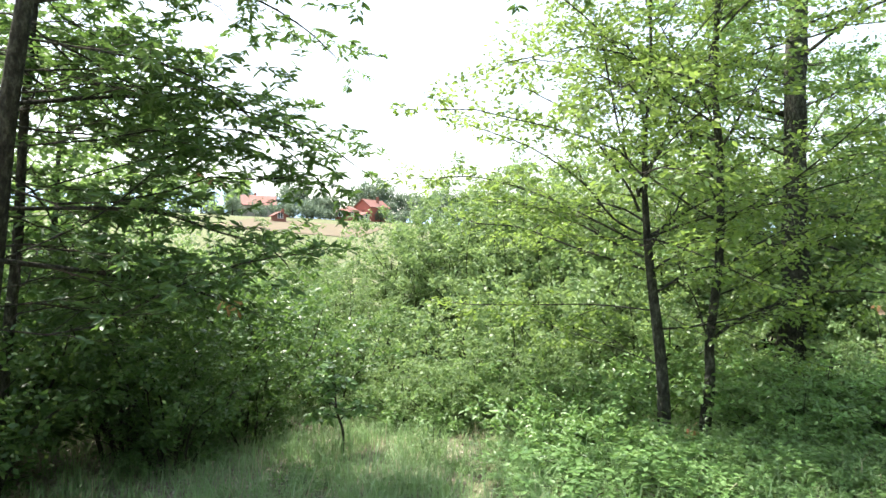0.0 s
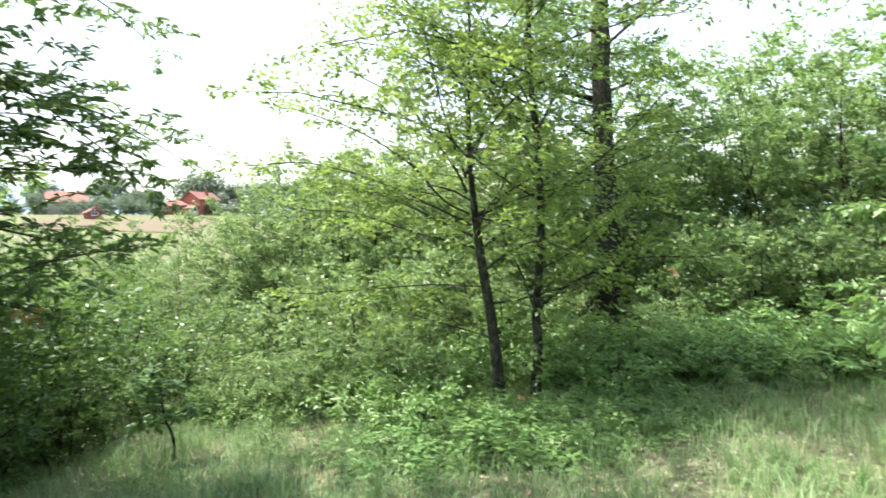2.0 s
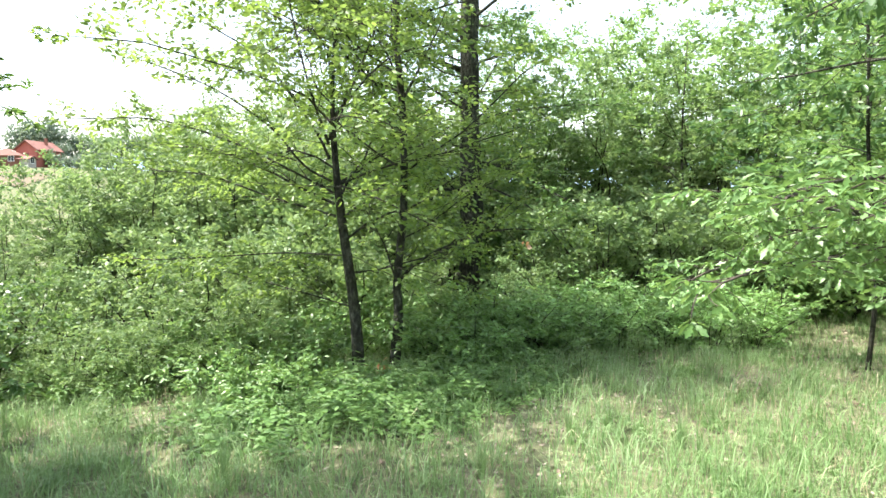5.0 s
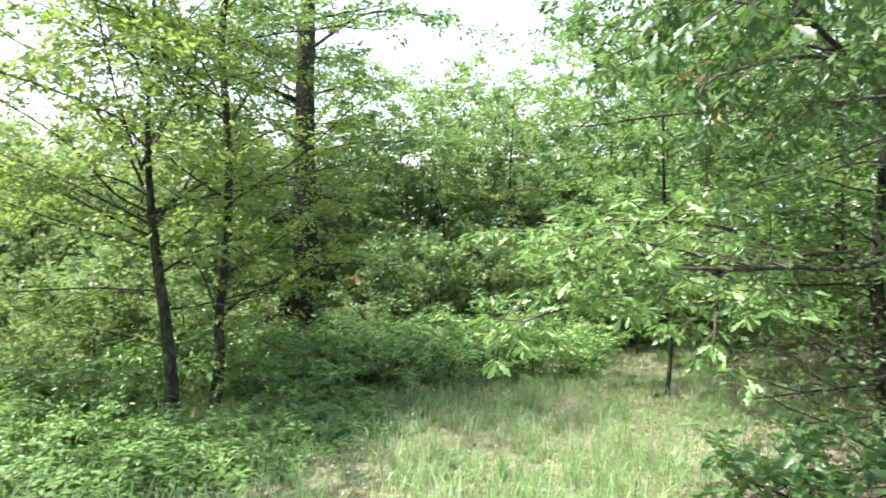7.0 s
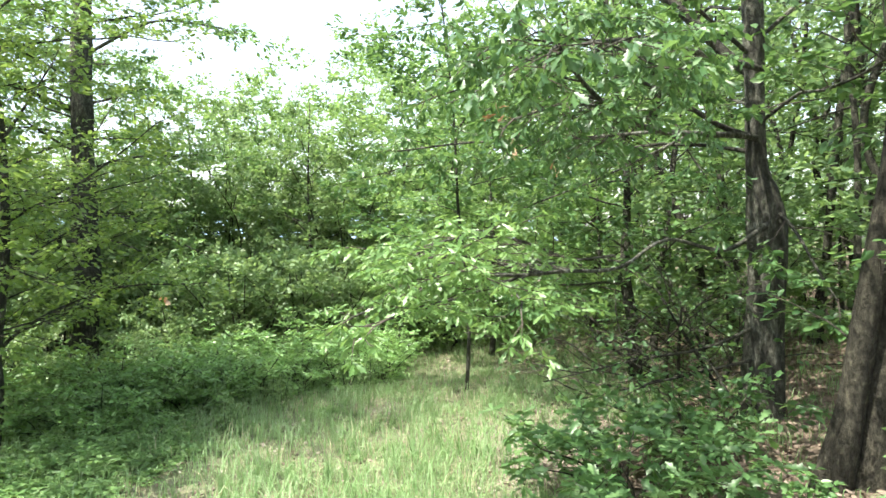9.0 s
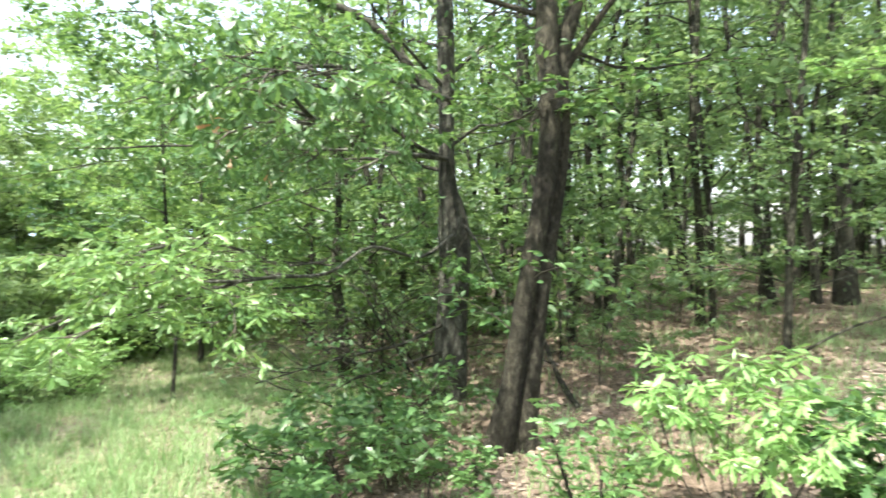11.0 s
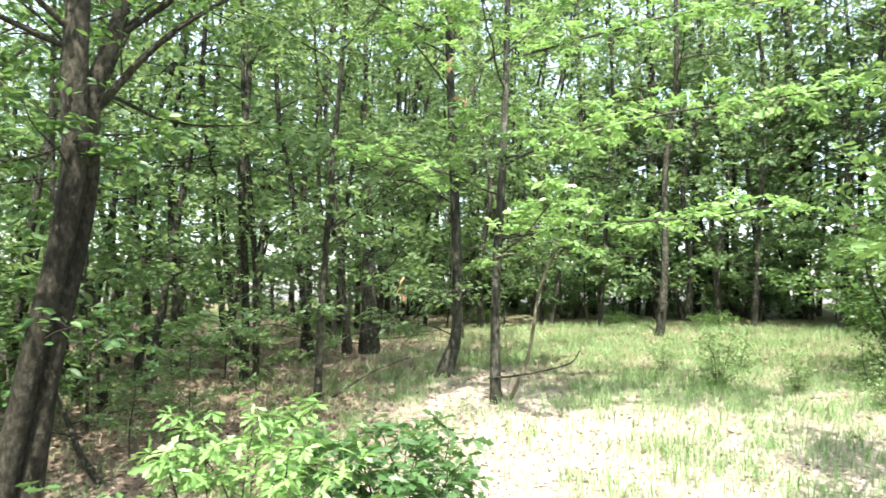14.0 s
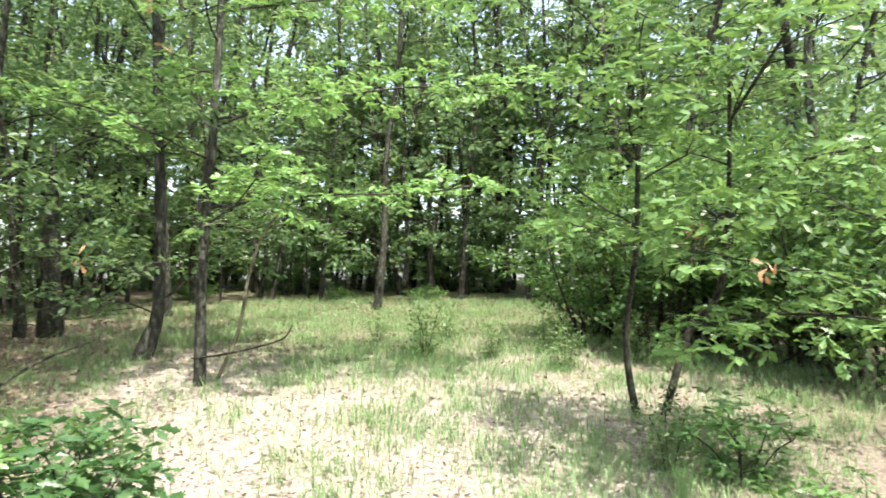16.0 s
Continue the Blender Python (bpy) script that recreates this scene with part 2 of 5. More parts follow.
def grass_share(x, y):
    """How much of the ground is grown over with grass: much in the glade, little under the oaks."""
    b = math.degrees(math.atan2(x, y)) + 9 * noise.noise((x * 0.5, y * 0.5, 8.0))
    d = math.hypot(x, y)
    if b < -10 and d < 17:
        return float(np.interp(b, [-30, -12], [0.3, 1.0]))
    if d > 17:
        return 1.0 if b > 100 or b < 60 else 0.4
    glade = float(np.interp(b - np.interp(d, [4, 7], [0, 9]), [58, 72], [1.0, 0.1]))
    clearing = float(np.interp(b, [106, 128], [0.0, 0.75]) * np.interp(d + 2.5 * noise.noise((x * 0.4, y * 0.4, 4.0)), [4.6, 8.2], [0.3, 1.3]))
    right = float(np.interp(b, [145, 160], [0.0, 0.65]))
    near = float(np.interp(d, [1.2, 3.0], [1.0, 0.0]))
    back = 0.55 + 0.5 * noise.noise((x * 0.7, y * 0.7, 12.0))
    if b > 165 or b < -150:
        near = max(near, float(np.interp(abs(b), [150, 170], [0.0, 1.0])))
    return max(0.0, (1 - near) * max(glade, clearing, right, 0.16 + 0.22 * max(0.0, noise.noise((x * 0.8, y * 0.8, 21.0)))) + near * back)


def sunlit_tone(x, y):
    """Where the fallen leaves lie open to the sky and get a paler colour for the sunlight."""
    b = math.degrees(math.atan2(x, y)) + 7 * noise.noise((x * 0.7, y * 0.7, 2.0))
    d = math.hypot(x, y) + 1.5 * noise.noise((x * 0.6, y * 0.6, 6.0))
    near = float(np.interp(d, [1.0, 3.0], [1.0, 0.0]))
    open_sky = max(float(np.interp(b, [114, 125, 158, 178], [0, 1, 1, 0.3]) * np.interp(d, [6.5, 9], [1, 0.1])), float(np.interp(b, [60, 72], [0.6, 0.0])), float(np.interp(b, [66, 76, 88, 98], [0.0, 0.45, 0.3, 0.0]) * np.interp(d, [4.2, 5.0], [1, 0])))
    return (1 - near) * open_sky + near * 0.6


def build_ground():
    n = 100
    u = np.linspace(-1, 1, 2 * n + 1)
    c = np.sign(u) * (np.sinh(np.abs(u) * 7.4) / math.sinh(7.4)) * 2900
    xs, ys = np.meshgrid(c, c)
    zs = ground_z(xs, ys)
    verts = []
    for x, y, z in zip(xs.ravel(), ys.ravel(), zs.ravel()):
        near = abs(x) < 25 and abs(y) < 25
        verts.append((x, y, z + (bumps(x, y) if near else 0)))
    w = 2 * n + 1
    faces = [(j * w + i, j * w + i + 1, (j + 1) * w + i + 1, (j + 1) * w + i) for j in range(w - 1) for i in range(w - 1)]
    g = mesh_object("ground", verts, faces, ground_material())
    att = g.data.attributes.new("cover", "FLOAT", "POINT")
    att.data.foreach_set("value", np.array([grass_share(x, y) if abs(x) < 30 and abs(y) < 30 else 1.2 for x, y, z in verts], dtype=np.float32))
    att = g.data.attributes.new("sunlit_tone", "FLOAT", "POINT")
    att.data.foreach_set("value", np.array([sunlit_tone(x, y) if abs(x) < 30 and abs(y) < 30 else 0.0 for x, y, z in verts], dtype=np.float32))
    return tagged(g, "sloping forest ground with dry leaf litter and patchy grass", "ground", kind="structure")


build_ground()


# ---- plants: stems, limbs, twigs and leaves ----
class Wood:
    """Collects tapered tubes into one mesh."""

    def __init__(self):
        self.v, self.f = [], []

    def tube(self, pts, radii, sides=6, wobble=0.0):
        base = len(self.v)
        n = len(pts)
        ref = Vector((0.31, 0.87, 0.38))
        for i, p in enumerate(pts):
            d = (pts[min(i + 1, n - 1)] - pts[max(i - 1, 0)]).normalized()
            a = d.cross(ref).normalized()
            b = d.cross(a)
            for k in range(sides):
                ang = 2 * math.pi * k / sides
                r = radii[i]
                if wobble:
                    r *= 1 + wobble * noise.noise((p.x * 3 + math.cos(ang) * 1.7, p.y * 3 + math.sin(ang) * 1.7, p.z * 1.4))
                self.v.append(p + (a * math.cos(ang) + b * math.sin(ang)) * r)
        for i in range(n - 1):
            for k in range(sides):
                k2 = (k + 1) % sides
                self.f.append((base + i * sides + k, base + i * sides + k2, base + (i + 1) * sides + k2, base + (i + 1) * sides + k))
        self.f.append(tuple(base + (n - 1) * sides + k for k in range(sides)))

    def make(self, name, mat, parent):
        return mesh_object(name, self.v, self.f, mat, parent)


def spline(pts, steps=4):
    """A smooth line through the given points."""
    pts = [Vector(p) for p in pts]
    ext = [2 * pts[0] - pts[1]] + pts + [2 * pts[-1] - pts[-2]]
    out = []
    for i in range(1, len(ext) - 2):
        p0, p1, p2, p3 = ext[i - 1: i + 3]
        for s in range(steps):
            t = s / steps
            out.append(0.5 * ((2 * p1) + (p2 - p0) * t + (2 * p0 - 5 * p1 + 4 * p2 - p3) * t * t + (3 * p1 - p0 - 3 * p2 + p3) * t ** 3))
    out.append(pts[-1])
    return out


def lobed_outline(k=1.0):
    """An oak leaf: x across, y along, z up, with lobes, folded a little at the midrib and bowed along it."""
    ys = [0.0, 0.22, 0.33, 0.47, 0.57, 0.72, 0.82, 1.0]
    ws = [0.01, 0.10, 0.065, 0.20, 0.10, 0.235, 0.12, 0.03]
    v, f = [], []
    for y, w in zip(ys, [w * k for w in ws]):
        bow = -0.16 * y * y
        v += [(-w, y + 0.05 * (w > 0.15), bow + 0.22 * w), (0, y, bow), (w, y + 0.05 * (w > 0.15), bow + 0.22 * w)]
    for i in range(len(ys) - 1):
        a = 3 * i
        f += [(a, a + 1, a + 4, a + 3), (a + 1, a + 2, a + 5, a + 4)]
    return np.array(v), f


LOBED, SLIM = lobed_outline(), lobed_outline(0.78)
OVAL = (np.array([(0, 0, 0), (-0.23, 0.3, 0.05), (-0.2, 0.68, 0.0), (0, 1.0, -0.14), (0.2, 0.68, 0.0), (0.23, 0.3, 0.05)]),
        [(0, 3, 2, 1), (0, 5, 4, 3)])
LONG = (OVAL[0] * np.array([0.68, 1.0, 1.0]), OVAL[1])
CURL = (np.array([(0, 0, 0.10), (-0.25, 0.35, 0.16), (-0.2, 0.7, 0.02), (0, 1.0, 0.12), (0.2, 0.7, 0.10), (0.25, 0.35, -0.05)]), [(0, 3, 2, 1), (0, 5, 4, 3)])
PLAIN = (np.array([(0, 0, 0), (-0.27, 0.45, 0.05), (0, 1.0, -0.08), (0.27, 0.45, 0.05)]), [(0, 3, 2, 1)])


def leaf_mesh(name, P, D, size, shape, mat, parent, rng, flat=0.55):
    """Leaves at P, pointing along D, faces mostly to the sky."""
    P, D = np.asarray(P, float), np.asarray(D, float)
    n = len(P)
    D = D / (np.linalg.norm(D, axis=1, keepdims=True) + 1e-9)
    N = np.array([0, 0, 1.0]) + flat * rng.normal(size=(n, 3))
    X = np.cross(D, N)
    X /= np.linalg.norm(X, axis=1, keepdims=True) + 1e-9
    N = np.cross(X, D)
    tv, tf = shape
    s = (np.asarray(size) * rng.uniform(0.65, 1.2, n))[:, None, None]
    V = P[:, None, :] + s * (tv[None, :, 0:1] * X[:, None] + tv[None, :, 1:2] * D[:, None] + tv[None, :, 2:3] * N[:, None])
    k = len(tv)
    me = bpy.data.meshes.new(name)
    lens = np.tile([len(q) for q in tf], n)
    loops = (np.concatenate([np.array(q) for q in tf])[None, :] + (np.arange(n) * k)[:, None]).ravel()
    me.vertices.add(n * k)
    me.vertices.foreach_set("co", V.reshape(-1).astype(np.float32))
    me.loops.add(len(loops))
    me.loops.foreach_set("vertex_index", loops.astype(np.int32))
    me.polygons.add(len(lens))
    me.polygons.foreach_set("loop_start", np.concatenate([[0], np.cumsum(lens)[:-1]]).astype(np.int32))
    me.update(calc_edges=True)
    me.validate()
    me.materials.append(mat)
    ob = new(name, me)
    if parent is not None:
        ob.parent = parent
    return ob


def rand_dir(rng, d, spread):
    v = Vector(d) + Vector(rng.normal(size=3)) * spread
    return v.normalized()


class Plant:
    """Grows limbs and twigs on given stems, and gathers leaf places."""

    def __init__(self, rng, fine=True, rosette=False, hang=0.1):
        self.rng, self.fine, self.rosette, self.hang = rng, fine, rosette, hang
        self.P, self.D = [], []
        self.twigs = Wood()

    def leaves_on(self, a, b, count, reach=0.05):
        rng = self.rng
        if self.rosette:
            a, b = np.array(a), np.array(b)
            d = (b - a) / (np.linalg.norm(b - a) + 1e-9)
            t = 1 - np.abs(rng.normal(size=count)) * 0.28
            self.P.append(a + (b - a) * t[:, None] + rng.normal(size=(count, 3)) * 0.008)
            ang = np.arange(count) * 2.4 + rng.uniform(0, 6.28)
            ring = np.stack([np.cos(ang), np.sin(ang), (0.25 + 0.4 * self.hang) * rng.normal(size=count) - self.hang], 1)
            self.D.append(0.55 * d + ring)
            return
        t = rng.uniform(0.25, 1.05, count)
        a, b = np.array(a), np.array(b)
        p = a + (b - a) * t[:, None] + rng.normal(size=(count, 3)) * reach * np.array([1, 1, 0.6])
        d = (b - a) / (np.linalg.norm(b - a) + 1e-9)
        dd = d * 0.8 + rng.normal(size=(count, 3)) * np.array([0.7, 0.7, 0.35]) + np.array([0, 0, -0.15])
        self.P.append(p)
        self.D.append(dd)

    def twig(self, p, d, length, r, leaves):
        q = p + d * length * 0.5
        d2 = rand_dir(self.rng, d, 0.2)
        e = q + d2 * length * 0.5
        if self.fine:
            self.twigs.tube([p, q, e], [r, r * 0.7, r * 0.35], 3)
        self.leaves_on(p, q, leaves // 3)
        self.leaves_on(q, e, leaves - leaves // 3)

    def limb(self, wood, pts, r0, side_len, twig_len, leaves, gap=0.22, start=0.2, flat=0.25, r1=0.006, sides=6):
        """A limb along pts, with side shoots left and right and twigs on them."""
        rng = self.rng
        n = len(pts)
        wood.tube(pts, [r0 + (r1 - r0) * (i / (n - 1)) ** 0.8 for i in range(n)], sides)
        seg = [(pts[i + 1] - pts[i]).length for i in range(n - 1)]
        total = sum(seg)
        at, side = start * total, 1
        while at < total:
            s, i = at, 0
            while i < n - 2 and s > seg[i]:
                s -= seg[i]
                i += 1
            p = pts[i] + (pts[i + 1] - pts[i]) * min(1, s / seg[i])
            d = (pts[i + 1] - pts[i]).normalized()
            across = d.cross(Vector((0, 0, 1)))
            across = across.normalized() if across.length > 0.1 else Vector((1, 0, 0))
            frac = at / total
            sl = side_len * (1 - 0.65 * frac) * rng.uniform(0.6, 1.2)
            sd = (d * rng.uniform(0.5, 1.0) + across * side * rng.uniform(0.5, 1.1) + Vector((0, 0, rng.normal() * flat + 0.05))).normalized()
            self.shoot(p, sd, sl, max(0.003, r0 * 0.3 * (1 - frac) + 0.002), twig_len, leaves, flat)
            side = -side
            at += gap * rng.uniform(0.7, 1.3)
        self.shoot(pts[-1], (pts[-1] - pts[-2]).normalized(), side_len * 0.4, r1, twig_len, leaves, flat)

    def shoot(self, p, d, length, r, twig_len, leaves, flat):
        rng = self.rng
        k = max(2, int(length / 0.22))
        pts = [p]
        for i in range(k):
            d = rand_dir(rng, d + Vector((0, 0, -0.02)), 0.13)
            pts.append(pts[-1] + d * length / k)
        if self.fine or r > 0.005:
            self.twigs.tube(pts if self.fine else pts[::max(1, k // 2)], [r * (1 - 0.7 * i / k) for i in range(k + 1)], 3)
        for i in range(1, k + 1):
            dd = (pts[i] - pts[i - 1]).normalized()
            across = dd.cross(Vector((0, 0, 1)))
            across = across.normalized() if across.length > 0.1 else Vector((1, 0, 0))
            sgn = 1 if i % 2 else -1
            td = (dd * 0.7 + across * sgn * 0.8 + Vector((0, 0, rng.normal() * flat))).normalized()
            self.twig(pts[i], td, twig_len * rng.uniform(0.6, 1.3), 0.003, leaves)
        self.leaves_on(pts[-2], pts[-1], leaves)

    def crown(self, parent, size, shape, mat, flat=0.55, name="crown"):
        return tagged(leaf_mesh(name, np.concatenate(self.P), np.concatenate(self.D), size, shape, mat, parent, self.rng, flat), kind="stuff")


def free_limb(rng, p, bearing, rise, length, droop=0.0, k=6, wander=0.15):
    b = radians(bearing)
    d = Vector((math.sin(b) * math.cos(radians(rise)), math.cos(b) * math.cos(radians(rise)), math.sin(radians(rise))))
    pts = [Vector(p)]
    for i in range(k):
        d = rand_dir(rng, d + Vector((0, 0, -droop / k)), wander)
        pts.append(pts[-1] + d * length / k)
    return pts


def along(pts, f):
    x = f * (len(pts) - 1)
    i = min(int(x), len(pts) - 2)
    return pts[i] + (pts[i + 1] - pts[i]) * (x - i)


def empty_at(name, p):
    ob = new(name)
    ob.location = p
    return ob


def tree(name, seed, stems, limbs, label, leaf, bark=BARK, size=0.07, shape=OVAL, side_len=0.7, twig_len=0.22, leaves=9, gap=0.25,
         category="tree", group="", flat=0.25, free=(), face=0.55, wobble=0.12, sides=9, fine=True, thick=1.0, rosette=False, hang=0.1, joined=False):
    """stems: lists of (place, radius). limbs: (stem, number, from, to, length at from, length at to, rise at from, rise at to, bearings).
    free: limbs with a course of their own: (points, radius)."""
    rng = np.random.default_rng(seed)
    origin = Vector(stems[0][0][0])
    thing = empty_at(name, origin)
    tagged(thing, label, category, group)
    plant = Plant(rng, fine, rosette or shape is LOBED or shape is SLIM, hang)
    lines, boughs = [], Wood()
    for st in stems:
        pts = spline([Vector(p) - origin for p, r in st], 5)
        rr = np.interp(np.linspace(0, 1, len(pts)), np.linspace(0, 1, len(st)), [r for p, r in st])
        lines.append((pts, rr))
        w = Wood()
        w.tube(pts, list(rr), sides, wobble)
        w.make("trunk", bark, thing)
    for si, count, f0, f1, l0, l1, e0, e1, (b0, b1) in limbs:
        pts, rr = lines[si]
        for i in range(count):
            q = (i + rng.uniform(0.1, 0.9)) / count
            f = f0 + (f1 - f0) * q
            p = along(pts, f)
            r = float(np.interp(f, np.linspace(0, 1, len(rr)), rr))
            bearing = b0 + (b1 - b0) * ((i * 0.618 + rng.uniform(-0.08, 0.08)) % 1.0)
            L = (l0 + (l1 - l0) * q) * rng.uniform(0.75, 1.2)
            w = boughs if joined else Wood()
            lp = free_limb(rng, p, bearing, (e0 + (e1 - e0) * q) + rng.normal() * 6, L, rng.uniform(0.0, 0.35), 6 if fine else 4)
            plant.limb(w, lp, max(0.006, min(r * 0.4, thick * (0.007 * L + 0.003))), side_len, twig_len, leaves, gap, 0.12, flat, 0.005, 6 if fine else 4)
            if not joined:
                w.make("limb", bark, thing)
    if joined:
        tagged(boughs.make("branchwork", bark, thing), kind="stuff")
    for pts, r, *more in free:
        w = Wood()
        start, r1 = more if more else (0.12, 0.006)
        plant.limb(w, spline([Vector(p) - origin for p in pts], 4), r, side_len, twig_len, leaves, gap, start, flat, r1)
        w.make("limb", bark, thing)
    if plant.twigs.v:
        tagged(plant.twigs.make("branchwork", TWIG, thing), kind="stuff")
    if sum(len(p) for p in plant.P):
        plant.crown(thing, size, shape, leaf, face)
    return thing


def shrub(name, seed, place, height, radius, label, leaf, stems=9, size=0.055, shape=OVAL, leaves=9, twig_len=0.2, category="shrub", group="", gap=0.2, lean=(0, 0), face=0.6, fine=True, drop=0.35, bare=0.1, even=0.7, side=0.42, stalk=1.0, hang=0.1):
    rng = np.random.default_rng(seed)
    place = Vector(place)
    thing = empty_at(name, place)
    tagged(thing, label, category, group)
    plant = Plant(rng, fine, shape is LOBED or shape is SLIM, hang)
    for i in range(stems):
        b = 2 * math.pi * (i * 0.618 % 1) + rng.uniform(-0.3, 0.3)
        out = radius * math.sqrt((i + 0.5) / stems)
        tip = Vector((math.cos(b) * out + lean[0], math.sin(b) * out + lean[1], height * rng.uniform(even, 1.05) * (1 - drop * (out / radius) ** 2)))
        root = Vector((math.cos(b) * out * 0.2, math.sin(b) * out * 0.2, -0.03))
        mid = root.lerp(tip, 0.5) + Vector((rng.normal() * 0.08 * radius, rng.normal() * 0.08 * radius, 0.1 * height))
        w = Wood()
        plant.limb(w, spline([root, mid, tip], 4), stalk * (0.012 + 0.006 * height), side * radius, twig_len, leaves, gap, bare, 0.45, 0.004, 5)
        w.make("stem", BARK_BROWN, thing)
    tagged(plant.twigs.make("branchwork", TWIG, thing), kind="stuff")
    plant.crown(thing, size, shape, leaf, face)
    return thing


def placed(ob, x, y, turn=0.0, scale=1.0, sink=0.03, low=1.0, lean=0.0):
    """A copy of a plant on the ground, turned, scaled and leaning by some degrees."""
    c = copy_thing(ob, Matrix.Translation(on_ground(x, y, sink)) @ Matrix.Rotation(radians(turn), 4, "Z") @ Matrix.Rotation(radians(lean), 4, "X"))
    c.scale = (scale, scale, scale * low)
    return c


def stem_line(base, rest, radii):
    """Places and radii of a trunk whose foot stands in the ground."""
    b = on_ground(base[0], base[1], 0.06)
    return [((b.x, b.y, b.z), radii[0])] + [(p, r) for p, r in zip(rest, radii[1:])]


# ---- the two slender trees in the glade ----
tree("slender_tree", 11,
     [stem_line((2.15, 6.28), [(2.14, 6.28, 0.25), (2.09, 6.30, 0.80), (2.02, 6.32, 1.34), (1.96, 6.33, 1.93), (1.94, 6.35, 2.62), (2.0, 6.4, 3.6), (1.95, 6.4, 5.2), (1.9, 6.45, 7.4)],
                [0.074, 0.060, 0.054, 0.046, 0.035, 0.022, 0.017, 0.012, 0.006])],
     # Last group: unseen top limbs, added to shade the grass beside the shrubs.
     [(0, 4, 0.26, 0.48, 1.6, 1.8, 8, 25, (25, 110)), (0, 17, 0.42, 0.82, 2.1, 1.6, 22, 45, (0, 360)), (0, 8, 0.80, 0.98, 2.0, 1.3, 10, 45, (0, 360))],
     "slender young tree with dark bark and airy light-green crown", LEAF_LIGHT, BARK_GREY, 0.062, side_len=0.85, leaves=14, gap=0.15, thick=0.85, face=0.8,
     free=[([(1.94, 6.33, 1.58), (1.63, 6.52, 1.75), (1.29, 6.73, 1.96), (0.9, 6.99, 2.11), (0.65, 7.11, 2.16)], 0.017),
           ([(1.95, 6.33, 1.46), (1.75, 6.49, 1.53), (1.36, 6.82, 1.67), (0.85, 7.09, 1.87), (0.38, 7.32, 1.92)], 0.014),
           ([(2.0, 6.32, 1.07), (1.54, 6.64, 1.09), (0.99, 6.98, 1.05), (0.33, 7.22, 1.02)], 0.01),
           ([(1.9, 6.35, 2.02), (1.82, 6.42, 2.24), (1.62, 6.47, 2.55), (1.33, 6.62, 2.98), (0.89, 6.79, 3.28)], 0.016),
           ([(1.92, 6.34, 1.8), (1.67, 6.45, 1.96), (1.38, 6.62, 2.34), (0.88, 6.79, 2.7), (0.3, 6.92, 2.93)], 0.014),
           ([(1.93, 6.34, 1.69), (1.69, 6.55, 1.85), (1.09, 6.86, 2.18), (0.4, 7.12, 2.41), (-0.23, 7.21, 2.4)], 0.014),
           ([(1.89, 6.3, 2.2), (1.95, 6.28, 2.42), (2.08, 6.14, 2.71), (2.19, 6.0, 3.04), (2.26, 5.87, 3.3)], 0.017),
           ([(1.88, 6.3, 2.17), (1.78, 6.22, 2.37), (1.65, 6.15, 2.72), (1.53, 6.08, 3.15), (1.44, 6.1, 3.64)], 0.016),
           ([(2.2, 6.31, 0.51), (1.9, 6.5, 0.61), (1.57, 6.78, 0.71), (1.22, 7.05, 0.81)], 0.008),
           ([(1.98, 6.38, 3.3), (1.5, 6.6, 3.9), (1.0, 6.8, 4.4), (0.6, 7.0, 4.7)], 0.012)])
fork_tree = tree("slender_tree", 12,
     [stem_line((2.61, 6.49), [(2.66, 6.47, 0.39), (2.65, 6.47, 0.77), (2.72, 6.45, 1.56), (2.72, 6.45, 2.42), (2.66, 6.47, 3.38), (2.7, 6.5, 4.4), (2.7, 6.5, 5.6), (2.75, 6.5, 7.8)],
                [0.064, 0.052, 0.048, 0.041, 0.038, 0.033, 0.027, 0.019, 0.007])],
     # Last group: unseen top limbs, added for the same shade band.
     [(0, 4, 0.26, 0.44, 1.3, 1.6, 12, 30, (60, 170)), (0, 9, 0.40, 0.60, 1.9, 1.7, 25, 40, (195, 385)), (0, 12, 0.58, 0.82, 2.0, 1.6, 25, 50, (0, 360)), (0, 8, 0.80, 0.98, 2.0, 1.3, 10, 45, (0, 360))],
     "slender young tree with grey-brown bark forking low", LEAF_LIGHT, BARK_GREY, 0.062, side_len=0.85, leaves=14, gap=0.15, thick=0.85, face=0.8,
     free=[([(2.65, 6.47, 0.75), (2.85, 6.4, 0.95), (3.15, 6.2, 1.15), (3.6, 6.0, 1.3), (4.1, 5.7, 1.3)], 0.022),
           ([(2.66, 6.47, 0.7), (2.55, 6.4, 0.95), (2.45, 6.3, 1.15), (2.2, 6.1, 1.5)], 0.014),
           ([(2.67, 6.41, 2.6), (2.79, 6.31, 2.86), (2.85, 6.17, 3.06), (2.94, 6.02, 3.32)], 0.018),
           ([(2.7, 6.4, 2.37), (2.83, 6.18, 2.5), (2.98, 5.9, 2.59), (3.18, 5.57, 2.64)], 0.01)])

